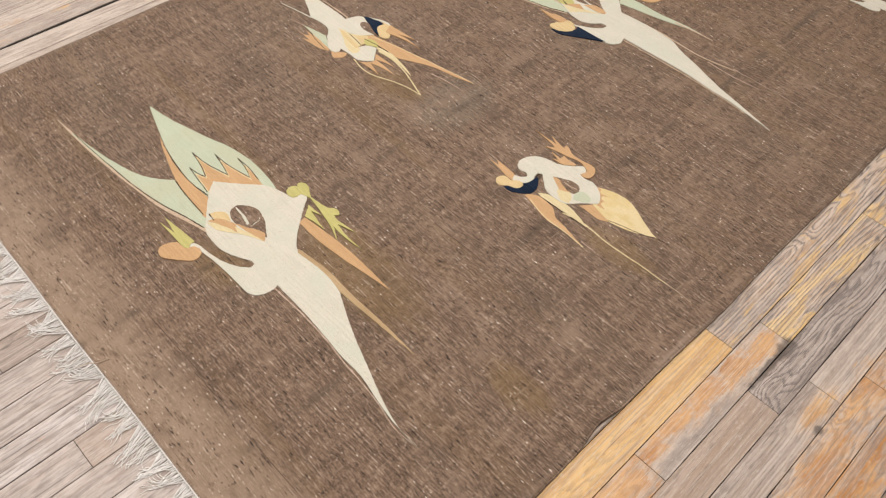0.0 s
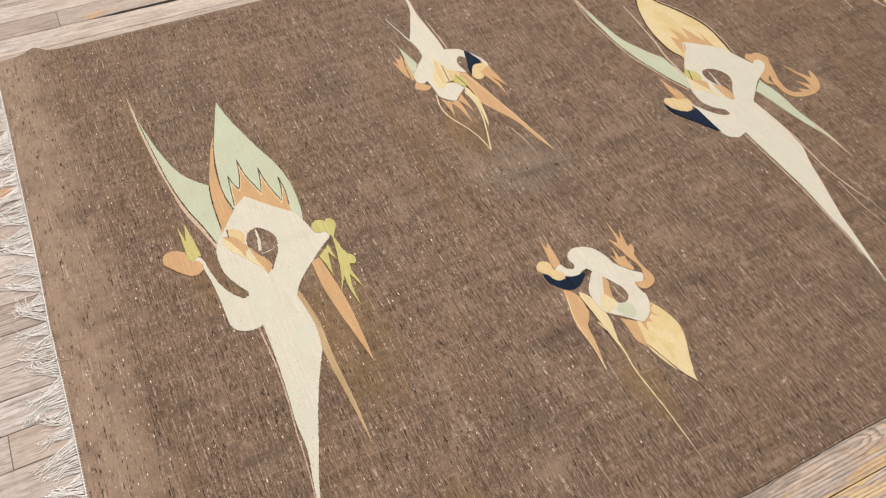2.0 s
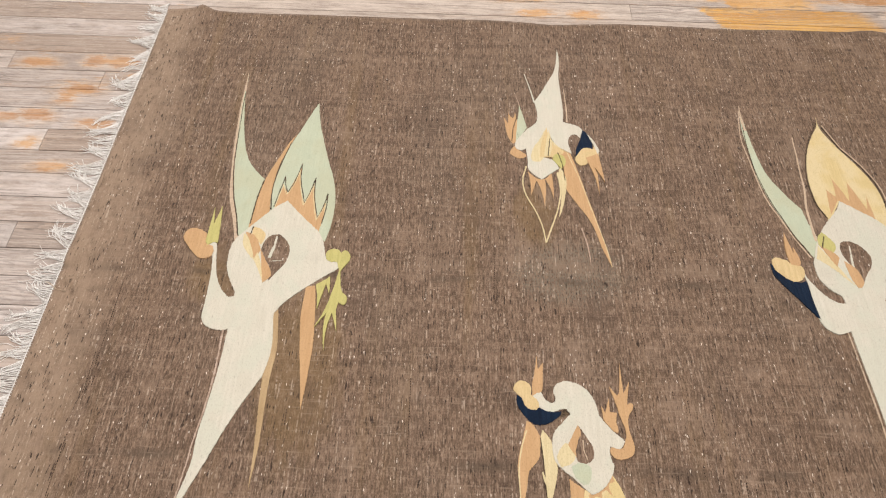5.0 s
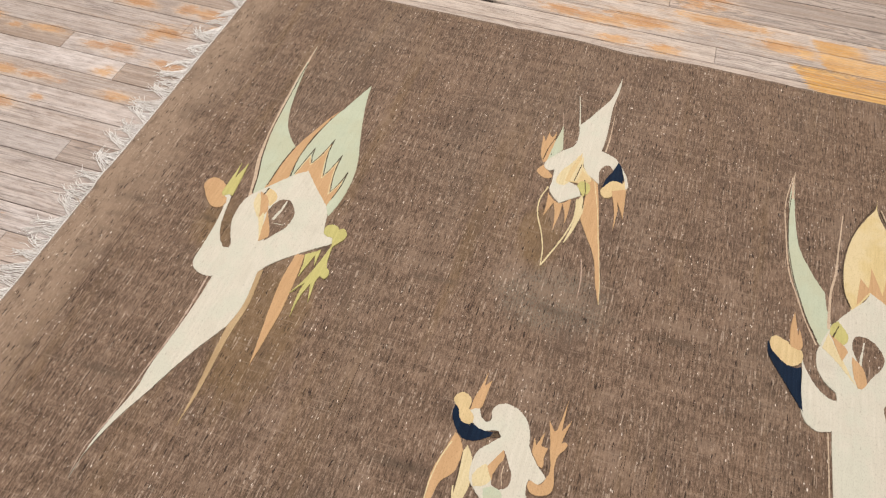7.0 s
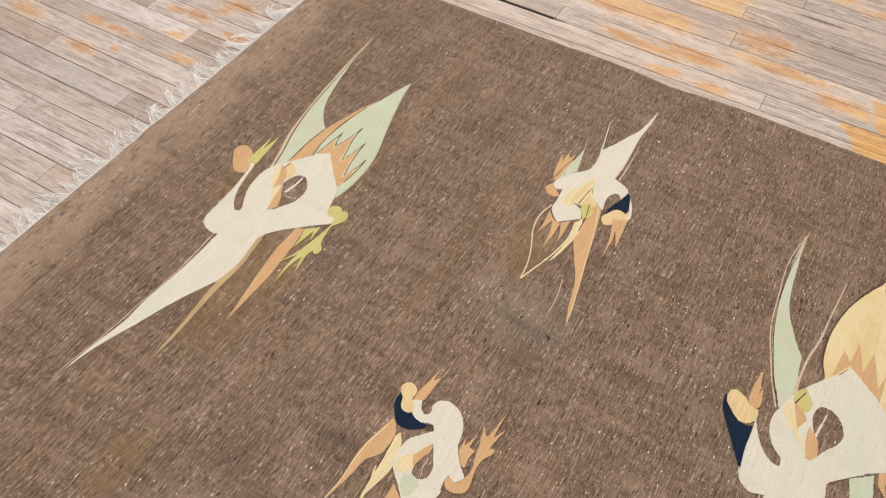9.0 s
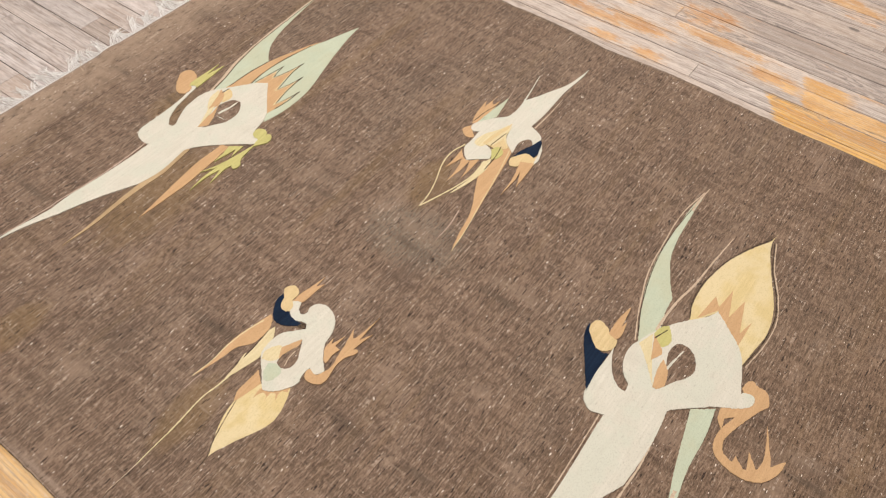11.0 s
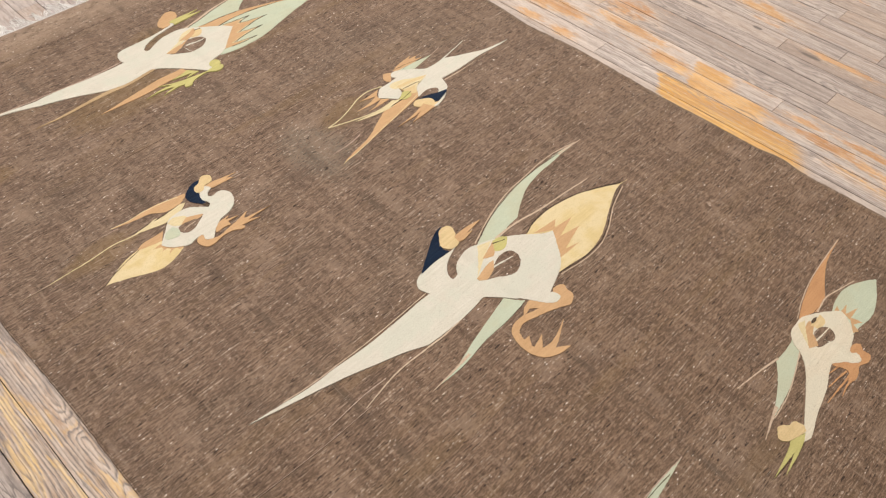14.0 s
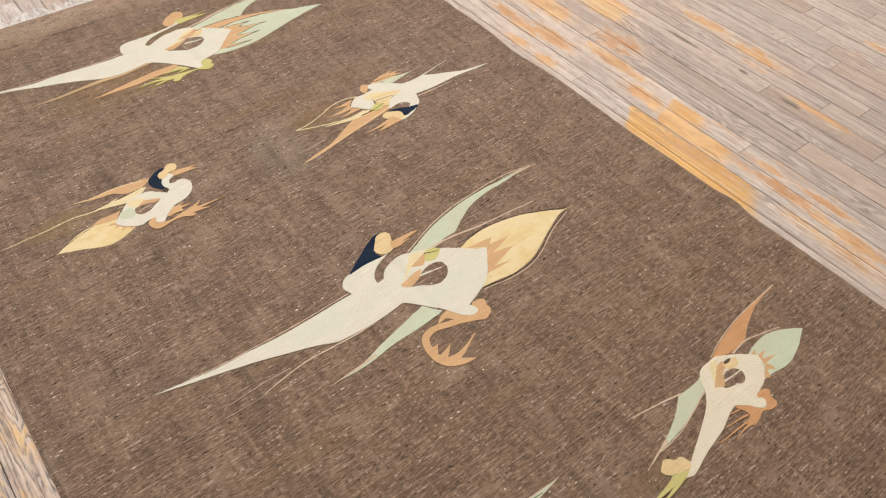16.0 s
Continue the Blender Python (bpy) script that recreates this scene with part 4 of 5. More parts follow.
piece(m, "ribbon", BUTTER, [(0.9, -19.6, 1), (1.9, -16.1, 1), (3.2, -20.9), (2.7, -26.0), (1.4, -31.7), (0.5, -33.8, 1), (1.4, -28.3), (1.7, -23.7)])
strand(m, "tendril", BUTTER, 4, 3, [(-7.1, -16.2), (-8.2, -21.1), (-7.7, -25.9), (-5.2, -32.3), (-3.8, -37.1), (-3.2, -42.1)])
strand(m, "tendril", BUTTER, 5, 4, [(1.0, -18.3), (1.5, -24.8), (0.4, -31.1), (-1.4, -36.9), (-3.2, -42.1)])
strand(m, "tendril", PINK, 4, 2, [(6.0, -37.2), (7.0, -42.7), (7.3, -48.8)])
piece(m, "body", CREAM, [(4.1, 33.4, 1), (3.2, 26.0), (2.3, 22.2), (0.6, 18.5), (-1.6, 13.6), (-3.9, 9.3, 1), (-3.3, 4.4), (-3.7, 0.8), (-6.3, -2.1, 1), (-9.1, -6.1), (-9.9, -8.7), (-8.9, -10.3), (-7.0, -9.7, 1), (-6.6, -14.0), (-6.5, -17.3), (-3.3, -21.0, 1), (1.6, -16.8, 1), (0.1, -13.8), (-2.7, -12.9, 1), (-1.6, -8.7), (-0.4, -2.6, 1), (1.1, -7.6), (4.0, -10.2), (5.4, -11.1, 1), (4.8, -7.1), (5.4, -4.6), (7.0, -3.9, 1), (8.0, -5.1, 1), (9.0, -1.8, 1), (7.7, -0.3), (5.4, 0.6), (3.8, 1.1, 1), (4.1, 6.7), (3.9, 13.6), (3.7, 20.3), (4.3, 27.6)])
piece(m, "hole", FIELD, [(5.5, -11.3, 1), (4.7, -6.9), (5.4, -4.4), (6.9, -3.7), (8.2, -5.2, 1), (7.1, -8.5, 1)])
piece(m, "inset", BUTTER, [(-5.6, -13.6), (-4.9, -9.4), (-3.2, -6.4), (-1.6, -2.4, 1), (-1.1, -7.0), (-2.0, -12.4, 1), (-3.8, -14.6)])
piece(m, "inset", HONEY, [(-3.4, -12.8, 1), (-2.9, -8.6), (-1.0, -1.2, 1), (0.4, -7.6), (3.2, -10.4), (1.4, -12.4), (-0.6, -12.6)])
piece(m, "inset", BUTTER, [(-2.2, -12.6, 1), (-1.5, -7.6), (-0.4, -2.1, 1), (0.2, -8.1), (-0.5, -12.1, 1)])
piece(m, "inset", BUTTER, [(-0.4, -5.2, 1), (1.7, -8.4), (4.4, -10.9, 1), (2.4, -9.6), (0.5, -8.0, 1)])
strand(m, "outline", DARK, 3, 3, [(-0.3, -5.6), (-0.7, -9.3), (-1.1, -12.2)])
piece(m, "inset", LIME, [(0.0, -13.5, 1), (1.2, -11.6), (3.2, -12.5), (3.4, -14.9), (2.2, -16.8, 1)])
strand(m, "outline", DARK, 3, 2, [(1.6, -11.0), (2.5, -15.2), (2.9, -21.0)])
piece(m, "band", NAVY, [(9.0, -1.9, 1), (10.3, -3.6), (11.2, -7.3), (11.0, -9.3, 1), (9.3, -9.0), (7.8, -10.4), (6.4, -12.9, 1), (6.7, -9.4), (8.1, -5.4)])
piece(m, "bud", HONEY, [(6.2, -13.4), (6.8, -11.6), (8.8, -9.0), (11.2, -9.4, 1), (11.9, -7.3, 1), (12.7, -10.6), (12.2, -12.3, 1), (10.0, -12.5), (9.1, -14.8), (7.4, -15.4)])
piece(m, "sliver", CREAM, [(10.1, -3.3, 1), (11.7, -6.0), (12.8, -9.5, 1), (12.5, -11.9, 1), (11.4, -7.2, 1)])
piece(m, "sprig", ORANGE, [(9.0, -12.6, 1), (10.9, -19.6), (11.6, -26.1, 1), (11.7, -18.9, 1), (11.1, -16.0, 1), (12.4, -18.8), (13.3, -21.3, 1), (13.0, -16.1), (12.5, -10.9, 1)])

# small cream plant form with a yellow leaf and a navy crescent
m = motif(1.19, -1.38, "small cream plant form with a yellow leaf and a navy crescent")
piece(m, "tall_leaf", YELLOW, [(3.4, -32.7, 1), (2.0, -29.7), (-0.0, -25.8), (-1.3, -21.0), (-1.0, -16.5), (0.2, -13.7, 1), (5.6, -9.8, 1), (6.7, -11.7), (7.8, -14.3), (8.6, -18.3), (7.7, -22.1), (5.5, -26.7), (3.9, -30.7)])
piece(m, "leaf_edge", ORANGE, [(-2.8, -11.5, 1), (-2.7, -15.1), (-2.7, -17.9), (-1.4, -20.4, 1), (-0.7, -17.7), (0.1, -13.6, 1)])
piece(m, "flame", ORANGE, [(0.9, -14.6, 1), (5.6, -9.8, 1), (6.3, -11.8, 1), (5.0, -12.5), (5.8, -15.1, 1), (3.8, -13.8), (4.0, -16.9, 1), (2.5, -14.9), (1.3, -17.1, 1), (0.9, -15.5)])
strand(m, "outline", DARK, 2, 2.5, [(-1.2, -19.9), (-0.1, -23.5), (1.0, -27.1), (2.0, -29.9), (3.3, -32.3), (3.8, -35.8)])
piece(m, "long_spike", ORANGE, [(-10.8, 0.9, 1), (-9.5, -0.2), (-8.1, -2.9, 1), (-8.3, -5.1), (-8.6, -7.2), (-9.6, -8.7), (-10.7, -10.0), (-11.3, -13.4), (-12.1, -17.2), (-13.1, -21.1, 1), (-12.8, -18.1), (-12.8, -14.7), (-13.0, -10.9), (-12.9, -7.8), (-11.8, -3.1), (-11.2, -0.7)])
strand(m, "outline", BUTTER, 3, 2, [(-11.0, -1.4), (-12.2, -5.6), (-12.8, -10.6), (-12.7, -16.0), (-13.2, -21.4)])
strand(m, "tendril", PINK, 3, 1.2, [(-12.0, -19.9), (-12.2, -22.0), (-12.1, -24.6)])
piece(m, "ribbon", BUTTER, [(-7.7, -1.2, 1), (-6.1, -3.3), (-5.1, -7.2), (-5.0, -9.8), (-5.7, -13.1), (-7.1, -17.8, 1), (-7.4, -14.9), (-7.5, -11.1), (-7.7, -7.2), (-8.2, -3.0, 1)])
strand(m, "outline", DARK, 2, 2, [(-8.2, -2.9), (-7.9, -6.0), (-7.8, -10.0), (-7.6, -13.2), (-7.4, -16.7)])
strand(m, "tendril", BUTTER, 5, 2.5, [(-8.1, -10.1), (-6.9, -15.4), (-7.0, -19.6), (-7.5, -23.9), (-7.0, -33.3), (-6.9, -40.0), (-6.8, -42.6)])
strand(m, "tendril", TAN, 2, 1, [(-6.8, -42.6), (-6.8, -46.3), (-7.0, -50.2)])
piece(m, "sprig", ORANGE, [(-9.4, 6.6, 1), (-9.3, 9.7), (-8.7, 12.5), (-8.1, 16.7, 1), (-8.0, 13.1, 1), (-6.8, 14.8, 1), (-7.0, 11.3), (-7.2, 8.4), (-7.6, 7.2, 1)])
piece(m, "band", NAVY, [(-12.7, 6.8, 1), (-12.8, 4.8), (-11.5, 2.3), (-10.0, 0.6), (-8.4, -0.1), (-5.9, 0.6), (-3.9, 2.1), (-3.1, 3.4, 1), (-5.2, 3.0), (-7.1, 3.4), (-8.1, 3.8), (-9.5, 3.3), (-11.0, 4.3), (-11.7, 6.0)])
piece(m, "shade", DARK, [(-3.5, 3.1, 1), (-2.5, 4.0, 1), (-1.7, 2.8, 1), (-3.7, 1.8, 1)])
piece(m, "body", CREAM, [(-9.5, 6.5, 1), (-7.8, 7.5), (-7.0, 6.4, 1), (-6.2, 5.4), (-5.0, 5.2), (-4.5, 6.3), (-4.9, 7.9), (-4.0, 9.7), (-2.0, 10.4), (0.5, 9.8), (2.6, 8.1), (4.0, 5.3), (4.5, 2.6), (5.9, 0.4), (7.6, -1.5), (9.3, -3.1, 1), (8.5, -4.5), (7.6, -4.9), (6.1, -4.3, 1), (5.9, -5.5), (6.2, -7.7), (6.5, -7.9), (6.2, -9.9, 1), (4.7, -12.4), (3.0, -13.9), (1.4, -14.6, 1), (-2.1, -11.2), (-4.6, -8.9), (-5.5, -7.5), (-5.8, -4.6), (-5.3, -1.8), (-3.7, 0.2), (-1.6, 2.7, 1), (-2.4, 3.8, 1), (-3.4, 3.7), (-5.2, 3.0), (-7.1, 3.4, 1), (-8.2, 4.2, 1)])
piece(m, "bud", HONEY, [(-13.3, 7.8), (-13.1, 9.3), (-12.1, 10.1), (-10.4, 9.8), (-9.6, 8.4), (-9.7, 6.9), (-8.4, 5.6), (-8.2, 3.9), (-9.4, 3.3), (-10.9, 4.1), (-11.7, 6.0)])
piece(m, "hole", FIELD, [(-0.8, -7.8, 1), (-1.3, -5.9), (-1.4, -3.5), (-0.1, -0.1, 1), (1.3, -2.4), (2.6, -5.0), (2.3, -7.3), (1.0, -8.1)])
piece(m, "inset", BUTTER, [(-4.2, -9.1, 1), (-4.9, -6.7), (-3.1, -3.9, 1), (-2.0, -4.3), (-1.2, -6.8), (-2.2, -8.3)])
piece(m, "inset", ORANGE, [(-2.6, -4.3, 1), (-1.4, -2.0), (-0.3, 0.1, 1), (0.2, -1.6), (-0.5, -3.5), (-1.1, -5.8, 1), (-1.0, -7.0, 1)])
piece(m, "inset", SAGE, [(-2.2, -9.0, 1), (-0.8, -8.2), (1.2, -8.4), (1.8, -10.4), (0.6, -12.6), (-1.2, -11.6)])
strand(m, "inset", TAN, 3, 2, [(1.2, -7.3), (0.6, -5.3), (0.6, -3.2)])
piece(m, "sprig", ORANGE, [(6.2, -6.2, 1), (6.2, -4.6), (7.8, -4.9), (8.7, -4.5), (9.3, -3.1), (9.7, -1.8), (9.4, 0.5), (8.8, 2.6), (8.5, 4.5), (7.2, 9.4, 1), (8.7, 7.4, 1), (9.2, 7.9), (10.1, 15.5, 1), (10.1, 11.1), (10.2, 7.9, 1), (11.7, 10.8, 1), (10.9, 6.9), (10.7, 5.2, 1), (11.7, 5.6), (11.8, 4.4), (10.8, 2.8), (10.4, 1.1), (10.5, -1.2), (11.1, -4.3), (10.7, -5.9), (9.0, -7.0), (7.5, -7.1)])
piece(m, "sprig", ORANGE, [(5.3, 1.5, 1), (5.1, 4.8, 1), (5.8, 3.2, 1), (6.9, 6.7, 1), (6.8, 3.4, 1), (8.3, 3.3, 1), (7.9, 1.1), (8.1, -0.2), (8.1, -1.4, 1), (7.1, -0.9)])

# cream plant form with an orange feather and a green leaf
m = motif(2.66, -0.57, "cream plant form with an orange feather and a green leaf")
piece(m, "side_leaf", RUST, [(-16.3, 39.9, 1), (-15.0, 30.6), (-13.1, 25.2), (-9.3, 17.9, 1), (-8.6, 12.3, 1), (-10.7, 6.5, 1), (-12.7, 12.4), (-14.6, 20.6), (-15.6, 28.9)])
strand(m, "outline", TAN, 3, 3, [(-11.1, 6.6), (-13.0, 12.3), (-14.8, 20.3), (-15.7, 28.7), (-16.5, 39.6)])
strand(m, "tendril", TAN, 5, 3, [(-8.4, 12.0), (-9.1, 18.2), (-7.8, 23.6), (-6.4, 28.8)])
piece(m, "tall_leaf", SAGE, [(-2.5, 33.4, 1), (0.9, 26.2), (2.2, 20.7), (1.6, 15.7), (1.4, 11.4, 1), (-2.7, 15.6), (-5.7, 14.5, 1), (-6.8, 18.8), (-7.1, 23.9), (-5.1, 29.6)])
piece(m, "flame", ORANGE, [(-5.3, 14.6, 1), (-5.8, 17.7, 1), (-4.2, 16.1, 1), (-4.2, 19.8, 1), (-2.9, 16.8, 1), (-1.6, 20.7, 1), (-1.4, 16.6, 1), (1.4, 17.3, 1), (0.0, 15.0, 1), (2.0, 13.9, 1), (0.9, 11.9, 1), (-2.0, 16.0)])
piece(m, "spike", SAGE, [(-8.8, 0.0, 1), (-5.7, -2.4, 1), (-3.4, -8.7), (-2.0, -14.5), (-0.7, -23.9), (0.4, -28.1, 1), (-1.8, -21.7), (-4.1, -16.1), (-6.6, -11.6), (-8.5, -8.9, 1), (-8.3, -4.6)])
strand(m, "tip", TAN, 9, 2, [(-1.9, -20.5), (-0.7, -25.0), (0.7, -30.0)])
strand(m, "outline", TAN, 4, 3, [(-5.6, -2.3), (-3.3, -9.3), (-1.4, -16.2), (-0.6, -23.6)])
strand(m, "tendril", TAN, 6, 3, [(-8.4, -8.0), (-9.9, -15.6), (-11.0, -22.7)])
piece(m, "sprig", RUST, [(3.3, 6.3, 1), (2.7, 8.5), (3.9, 10.4), (5.5, 9.3), (7.4, 9.1), (7.9, 6.8), (6.9, 4.5), (7.7, 1.7), (7.9, -0.6), (6.7, -1.7, 1), (5.8, 0.7), (4.2, 0.7, 1), (2.3, -0.2, 1), (1.5, 0.2, 1), (5.6, 4.7, 1)])
strand(m, "sprig", RUST, 7, 2, [(7.3, 0.1), (7.3, -3.4), (7.9, -6.8)])
strand(m, "sprig", RUST, 7, 2, [(6.4, 0.4), (6.3, -4.8), (6.2, -10.8)])
strand(m, "sprig", RUST, 6, 2, [(5.3, 0.5), (4.7, -3.3), (4.4, -6.8)])
strand(m, "sprig", RUST, 6, 2, [(3.4, 1.2), (2.9, -1.6), (2.6, -3.3)])
piece(m, "body", WARM_CREAM, [(-10.5, 5.1), (-10.5, 7.4), (-7.9, 12.1), (-5.7, 15.0), (-4.2, 16.5), (-1.1, 14.8), (1.7, 11.5), (2.6, 8.7), (3.4, 6.5), (4.7, 7.4), (6.4, 6.2), (5.8, 4.4), (3.8, 2.7), (1.7, -0.1, 1), (2.6, -3.3), (4.2, -7.5), (6.1, -16.0), (7.8, -21.9), (7.2, -24.3, 1), (4.6, -19.2), (1.0, -11.8), (-2.3, -5.9), (-5.0, -2.9), (-7.9, -1.3), (-10.1, 1.4)])
piece(m, "hole", FIELD, [(-5.4, 4.0, 1), (-5.9, 6.2), (-5.1, 8.6), (-3.1, 9.3), (-1.3, 7.5), (-2.0, 4.6), (-3.3, 1.8)])
strand(m, "inset", WARM_CREAM, 5, 3, [(-4.3, 3.3), (-4.0, 6.7), (-3.9, 9.7)])
piece(m, "inset", BUTTER, [(-10.2, 5.0, 1), (-9.4, 7.2, 1), (-4.5, 0.3, 1), (-8.0, 2.8)])
piece(m, "inset", ORANGE, [(-4.5, -0.1, 1), (-8.2, 5.3, 1), (-8.1, 7.8), (-6.0, 4.9, 1), (-3.1, 2.4, 1)])
piece(m, "inset", HONEY, [(-7.6, 6.7, 1), (-7.5, 11.5, 1), (-5.4, 10.2), (-5.8, 7.1, 1)])
piece(m, "mark", DARK, [(-7.7, 7.2, 1), (-8.2, 8.8), (-7.7, 10.3, 1), (-7.3, 8.6)])
piece(m, "bud", HONEY, [(2.2, -27.1), (1.1, -25.0), (2.7, -22.9), (3.0, -21.3), (5.0, -20.6), (6.2, -21.5, 1), (5.8, -23.5), (4.5, -26.8), (3.1, -27.7)])
piece(m, "sprig", LIME, [(4.9, -26.3, 1), (6.3, -22.1, 1), (7.5, -25.8), (8.4, -34.5, 1), (7.0, -28.3, 1), (6.9, -36.9, 1), (5.5, -28.0)])

# cream plant form with a pale green leaf and a navy sliver
m = motif(2.66, -1.46, "cream plant form with a pale green leaf and a navy sliver")
piece(m, "side_leaf", SAGE, [(-10.5, 41.9, 1), (-9.4, 34.9), (-8.7, 29.9), (-6.9, 24.6), (-5.0, 21.8, 1), (-4.7, 17.7), (-4.5, 13.7, 1), (-5.6, 12.2), (-6.6, 11.4, 1), (-8.6, 14.8), (-9.6, 20.8), (-10.4, 27.7), (-10.8, 34.3)])
strand(m, "outline", PINK, 4, 3, [(-7.1, 9.1), (-9.8, 15.4), (-10.6, 22.2), (-10.8, 32.1), (-10.5, 41.9)])
strand(m, "outline", DARK, 3, 2, [(-6.7, 9.6), (-9.2, 15.7), (-10.0, 22.2), (-10.2, 30.9), (-10.0, 36.6)])
strand(m, "outline", TAN, 2.5, 2.5, [(-3.2, 16.1), (-3.4, 21.6), (-2.7, 25.6), (-0.9, 30.6), (2.2, 35.7)])
strand(m, "outline", TAN, 2, 1.5, [(2.3, 35.1), (3.2, 30.0), (4.1, 26.5), (6.2, 22.4), (7.4, 19.6)])
strand(m, "outline", TAN, 2, 2.5, [(-4.8, 21.5), (-4.0, 24.2), (-2.8, 27.1), (-1.0, 30.7)])
piece(m, "sliver", NAVY, [(-4.7, 13.5, 1), (-4.7, 16.2), (-4.6, 20.8), (-3.8, 24.0), (-2.5, 27.2, 1), (-3.6, 21.8), (-3.4, 18.0), (-3.3, 14.9, 1)])
piece(m, "tongue", ORANGE, [(-2.5, 16.0, 1), (-1.9, 19.1), (-1.7, 22.0, 1), (-0.5, 19.8), (0.4, 17.7, 1)])
piece(m, "flame", ORANGE, [(-0.3, 18.5, 1), (-0.6, 19.8), (0.3, 22.1), (1.1, 25.2, 1), (1.3, 21.6), (1.7, 19.4), (2.4, 17.7, 1), (3.5, 18.9), (4.2, 20.8, 1), (4.4, 17.9), (3.9, 15.1, 1), (1.1, 16.6)])
strand(m, "outline", BUTTER, 2.5, 2.5, [(1.1, 25.4), (1.2, 21.8), (1.7, 19.6), (2.4, 17.7, 1), (3.4, 19.0), (4.2, 20.9)])
piece(m, "body", CREAM, [(-3.8, 0.6), (-3.5, 3.7), (-2.7, 8.1), (-1.6, 12.2), (-0.5, 15.7), (-0.1, 18.2, 1), (1.5, 16.7), (3.7, 14.6), (4.9, 12.5, 1), (6.0, 8.8), (6.6, 6.9, 1), (7.1, 8.0), (7.8, 8.0), (8.0, 6.3), (7.2, 4.0), (5.4, 0.7), (3.4, -4.2), (2.7, -6.0, 1), (-1.3, -14.8, 1), (-2.5, -15.5), (-3.6, -15.1), (-4.4, -13.3), (-4.6, -9.4), (-4.9, -5.4), (-5.3, -2.4, 1), (-4.7, -4.9), (-3.5, -7.8), (-2.1, -9.2), (-1.3, -9.0, 1), (-1.6, -7.4, 1), (-2.7, -6.2), (-3.6, -3.6), (-4.0, -0.9)])
piece(m, "tail", CREAM, [(2.1, -5.3, 1), (2.7, -6.0, 1), (3.4, -11.2), (3.9, -15.9), (4.1, -19.1, 1), (3.4, -22.1), (2.9, -25.3), (2.4, -28.4), (2.0, -31.6), (1.7, -34.7), (1.5, -37.8), (1.1, -41.7, 1), (1.1, -37.4), (1.0, -34.1), (0.7, -30.3), (0.3, -25.5), (-0.5, -20.0), (-1.1, -16.5), (-1.3, -14.8, 1), (-1.4, -13.5, 1)])
piece(m, "hole", FIELD, [(0.3, -0.3), (-0.8, 3.0), (-0.8, 5.9), (-0.0, 7.1), (1.2, 6.5), (2.1, 4.1), (1.9, 1.4), (1.4, -0.4), (1.0, -2.6, 1)])
piece(m, "inset", BUTTER, [(-3.6, 0.7, 1), (-3.2, 4.4, 1), (-1.8, 0.6), (0.2, -4.2, 1), (-1.7, -1.5)])
piece(m, "inset", LIME, [(-3.2, 4.6, 1), (-3.1, 6.7), (-2.6, 8.1, 1), (-1.5, 5.7), (-1.6, 3.4), (-2.2, 3.3)])
piece(m, "inset", ORANGE, [(-1.6, -0.5, 1), (-3.0, 4.3, 1), (-1.6, 3.0), (-1.2, 2.0, 1)])
piece(m, "inset", ORANGE, [(0.2, -4.5, 1), (-0.6, -1.0), (-0.8, 1.4, 1), (0.3, -0.1), (1.0, -2.6, 1), (0.6, -4.1)])
piece(m, "sprig", LIME, [(-11.3, 7.9, 1), (-11.5, 11.3), (-11.5, 14.3), (-11.2, 18.6), (-11.1, 22.8, 1), (-10.7, 19.0), (-10.6, 15.1, 1), (-10.2, 11.9), (-9.9, 8.9, 1)])
piece(m, "sprig", LIME, [(-9.6, 7.9, 1), (-10.0, 11.6), (-10.2, 14.5), (-10.2, 18.4, 1), (-9.3, 14.6), (-8.9, 10.8), (-8.6, 8.3, 1)])
piece(m, "panel", CREAM, [(-4.7, 13.5, 1), (-0.1, 18.2, 1), (4.5, 13.9, 1), (-0.1, 8.5, 1)])
piece(m, "panel", CREAM, [(-7.1, 9.7, 1), (-6.5, 11.3), (-4.3, 14.0, 1), (0.3, 9.0, 1), (-4.8, 3.2, 1), (-6.0, 6.7)])
piece(m, "stem", CREAM, [(-8.5, -0.6, 1), (-9.4, 4.0), (-10.0, 7.9), (-9.6, 10.0, 1), (-8.2, 10.8, 1), (-7.4, 7.1), (-6.9, 3.2), (-6.2, 1.6, 1)])
piece(m, "inset", BUTTER, [(-7.1, 10.1, 1), (-5.9, 12.2, 1), (-4.5, 10.1), (-4.1, 7.6), (-4.3, 5.4, 1), (-6.0, 7.9)])
piece(m, "inset", ORANGE, [(-5.7, 11.6, 1), (-4.9, 11.6, 1), (-2.6, 9.0), (-2.5, 7.4, 1), (-3.7, 6.1, 1), (-4.5, 8.8)])
piece(m, "inset", LIME, [(-5.6, 12.2, 1), (-4.4, 13.9, 1), (-0.4, 9.8, 1), (-1.8, 8.2, 1)])
piece(m, "bud", ORANGE, [(-11.7, 5.5), (-13.6, 8.0), (-15.1, 9.5), (-14.4, 11.4), (-12.5, 11.4), (-10.6, 9.4), (-9.6, 7.9), (-10.2, 5.5)])


# ---- slits where the wefts have drawn apart: shade laid on as dark strands, dotted by the warps that cross them ----
def slit_shade_wool():
    n = Nodes("painted_slit_shade")
    p = n.position()
    y = n.node("ShaderNodeSeparateXYZ", 0, Vector=p).node.outputs[1]
    dots = n.step(n.math("SINE", n.math("MULTIPLY", y, 2 * math.pi / 0.0064)), -0.35, 0.35)
    fine, streak = weave(n, p)
    return n.finish(n.mix(dots, (0.020, 0.013, 0.010), (0.15, 0.10, 0.072)), 0.95, fine, 0.001, 0.5, 0.1)


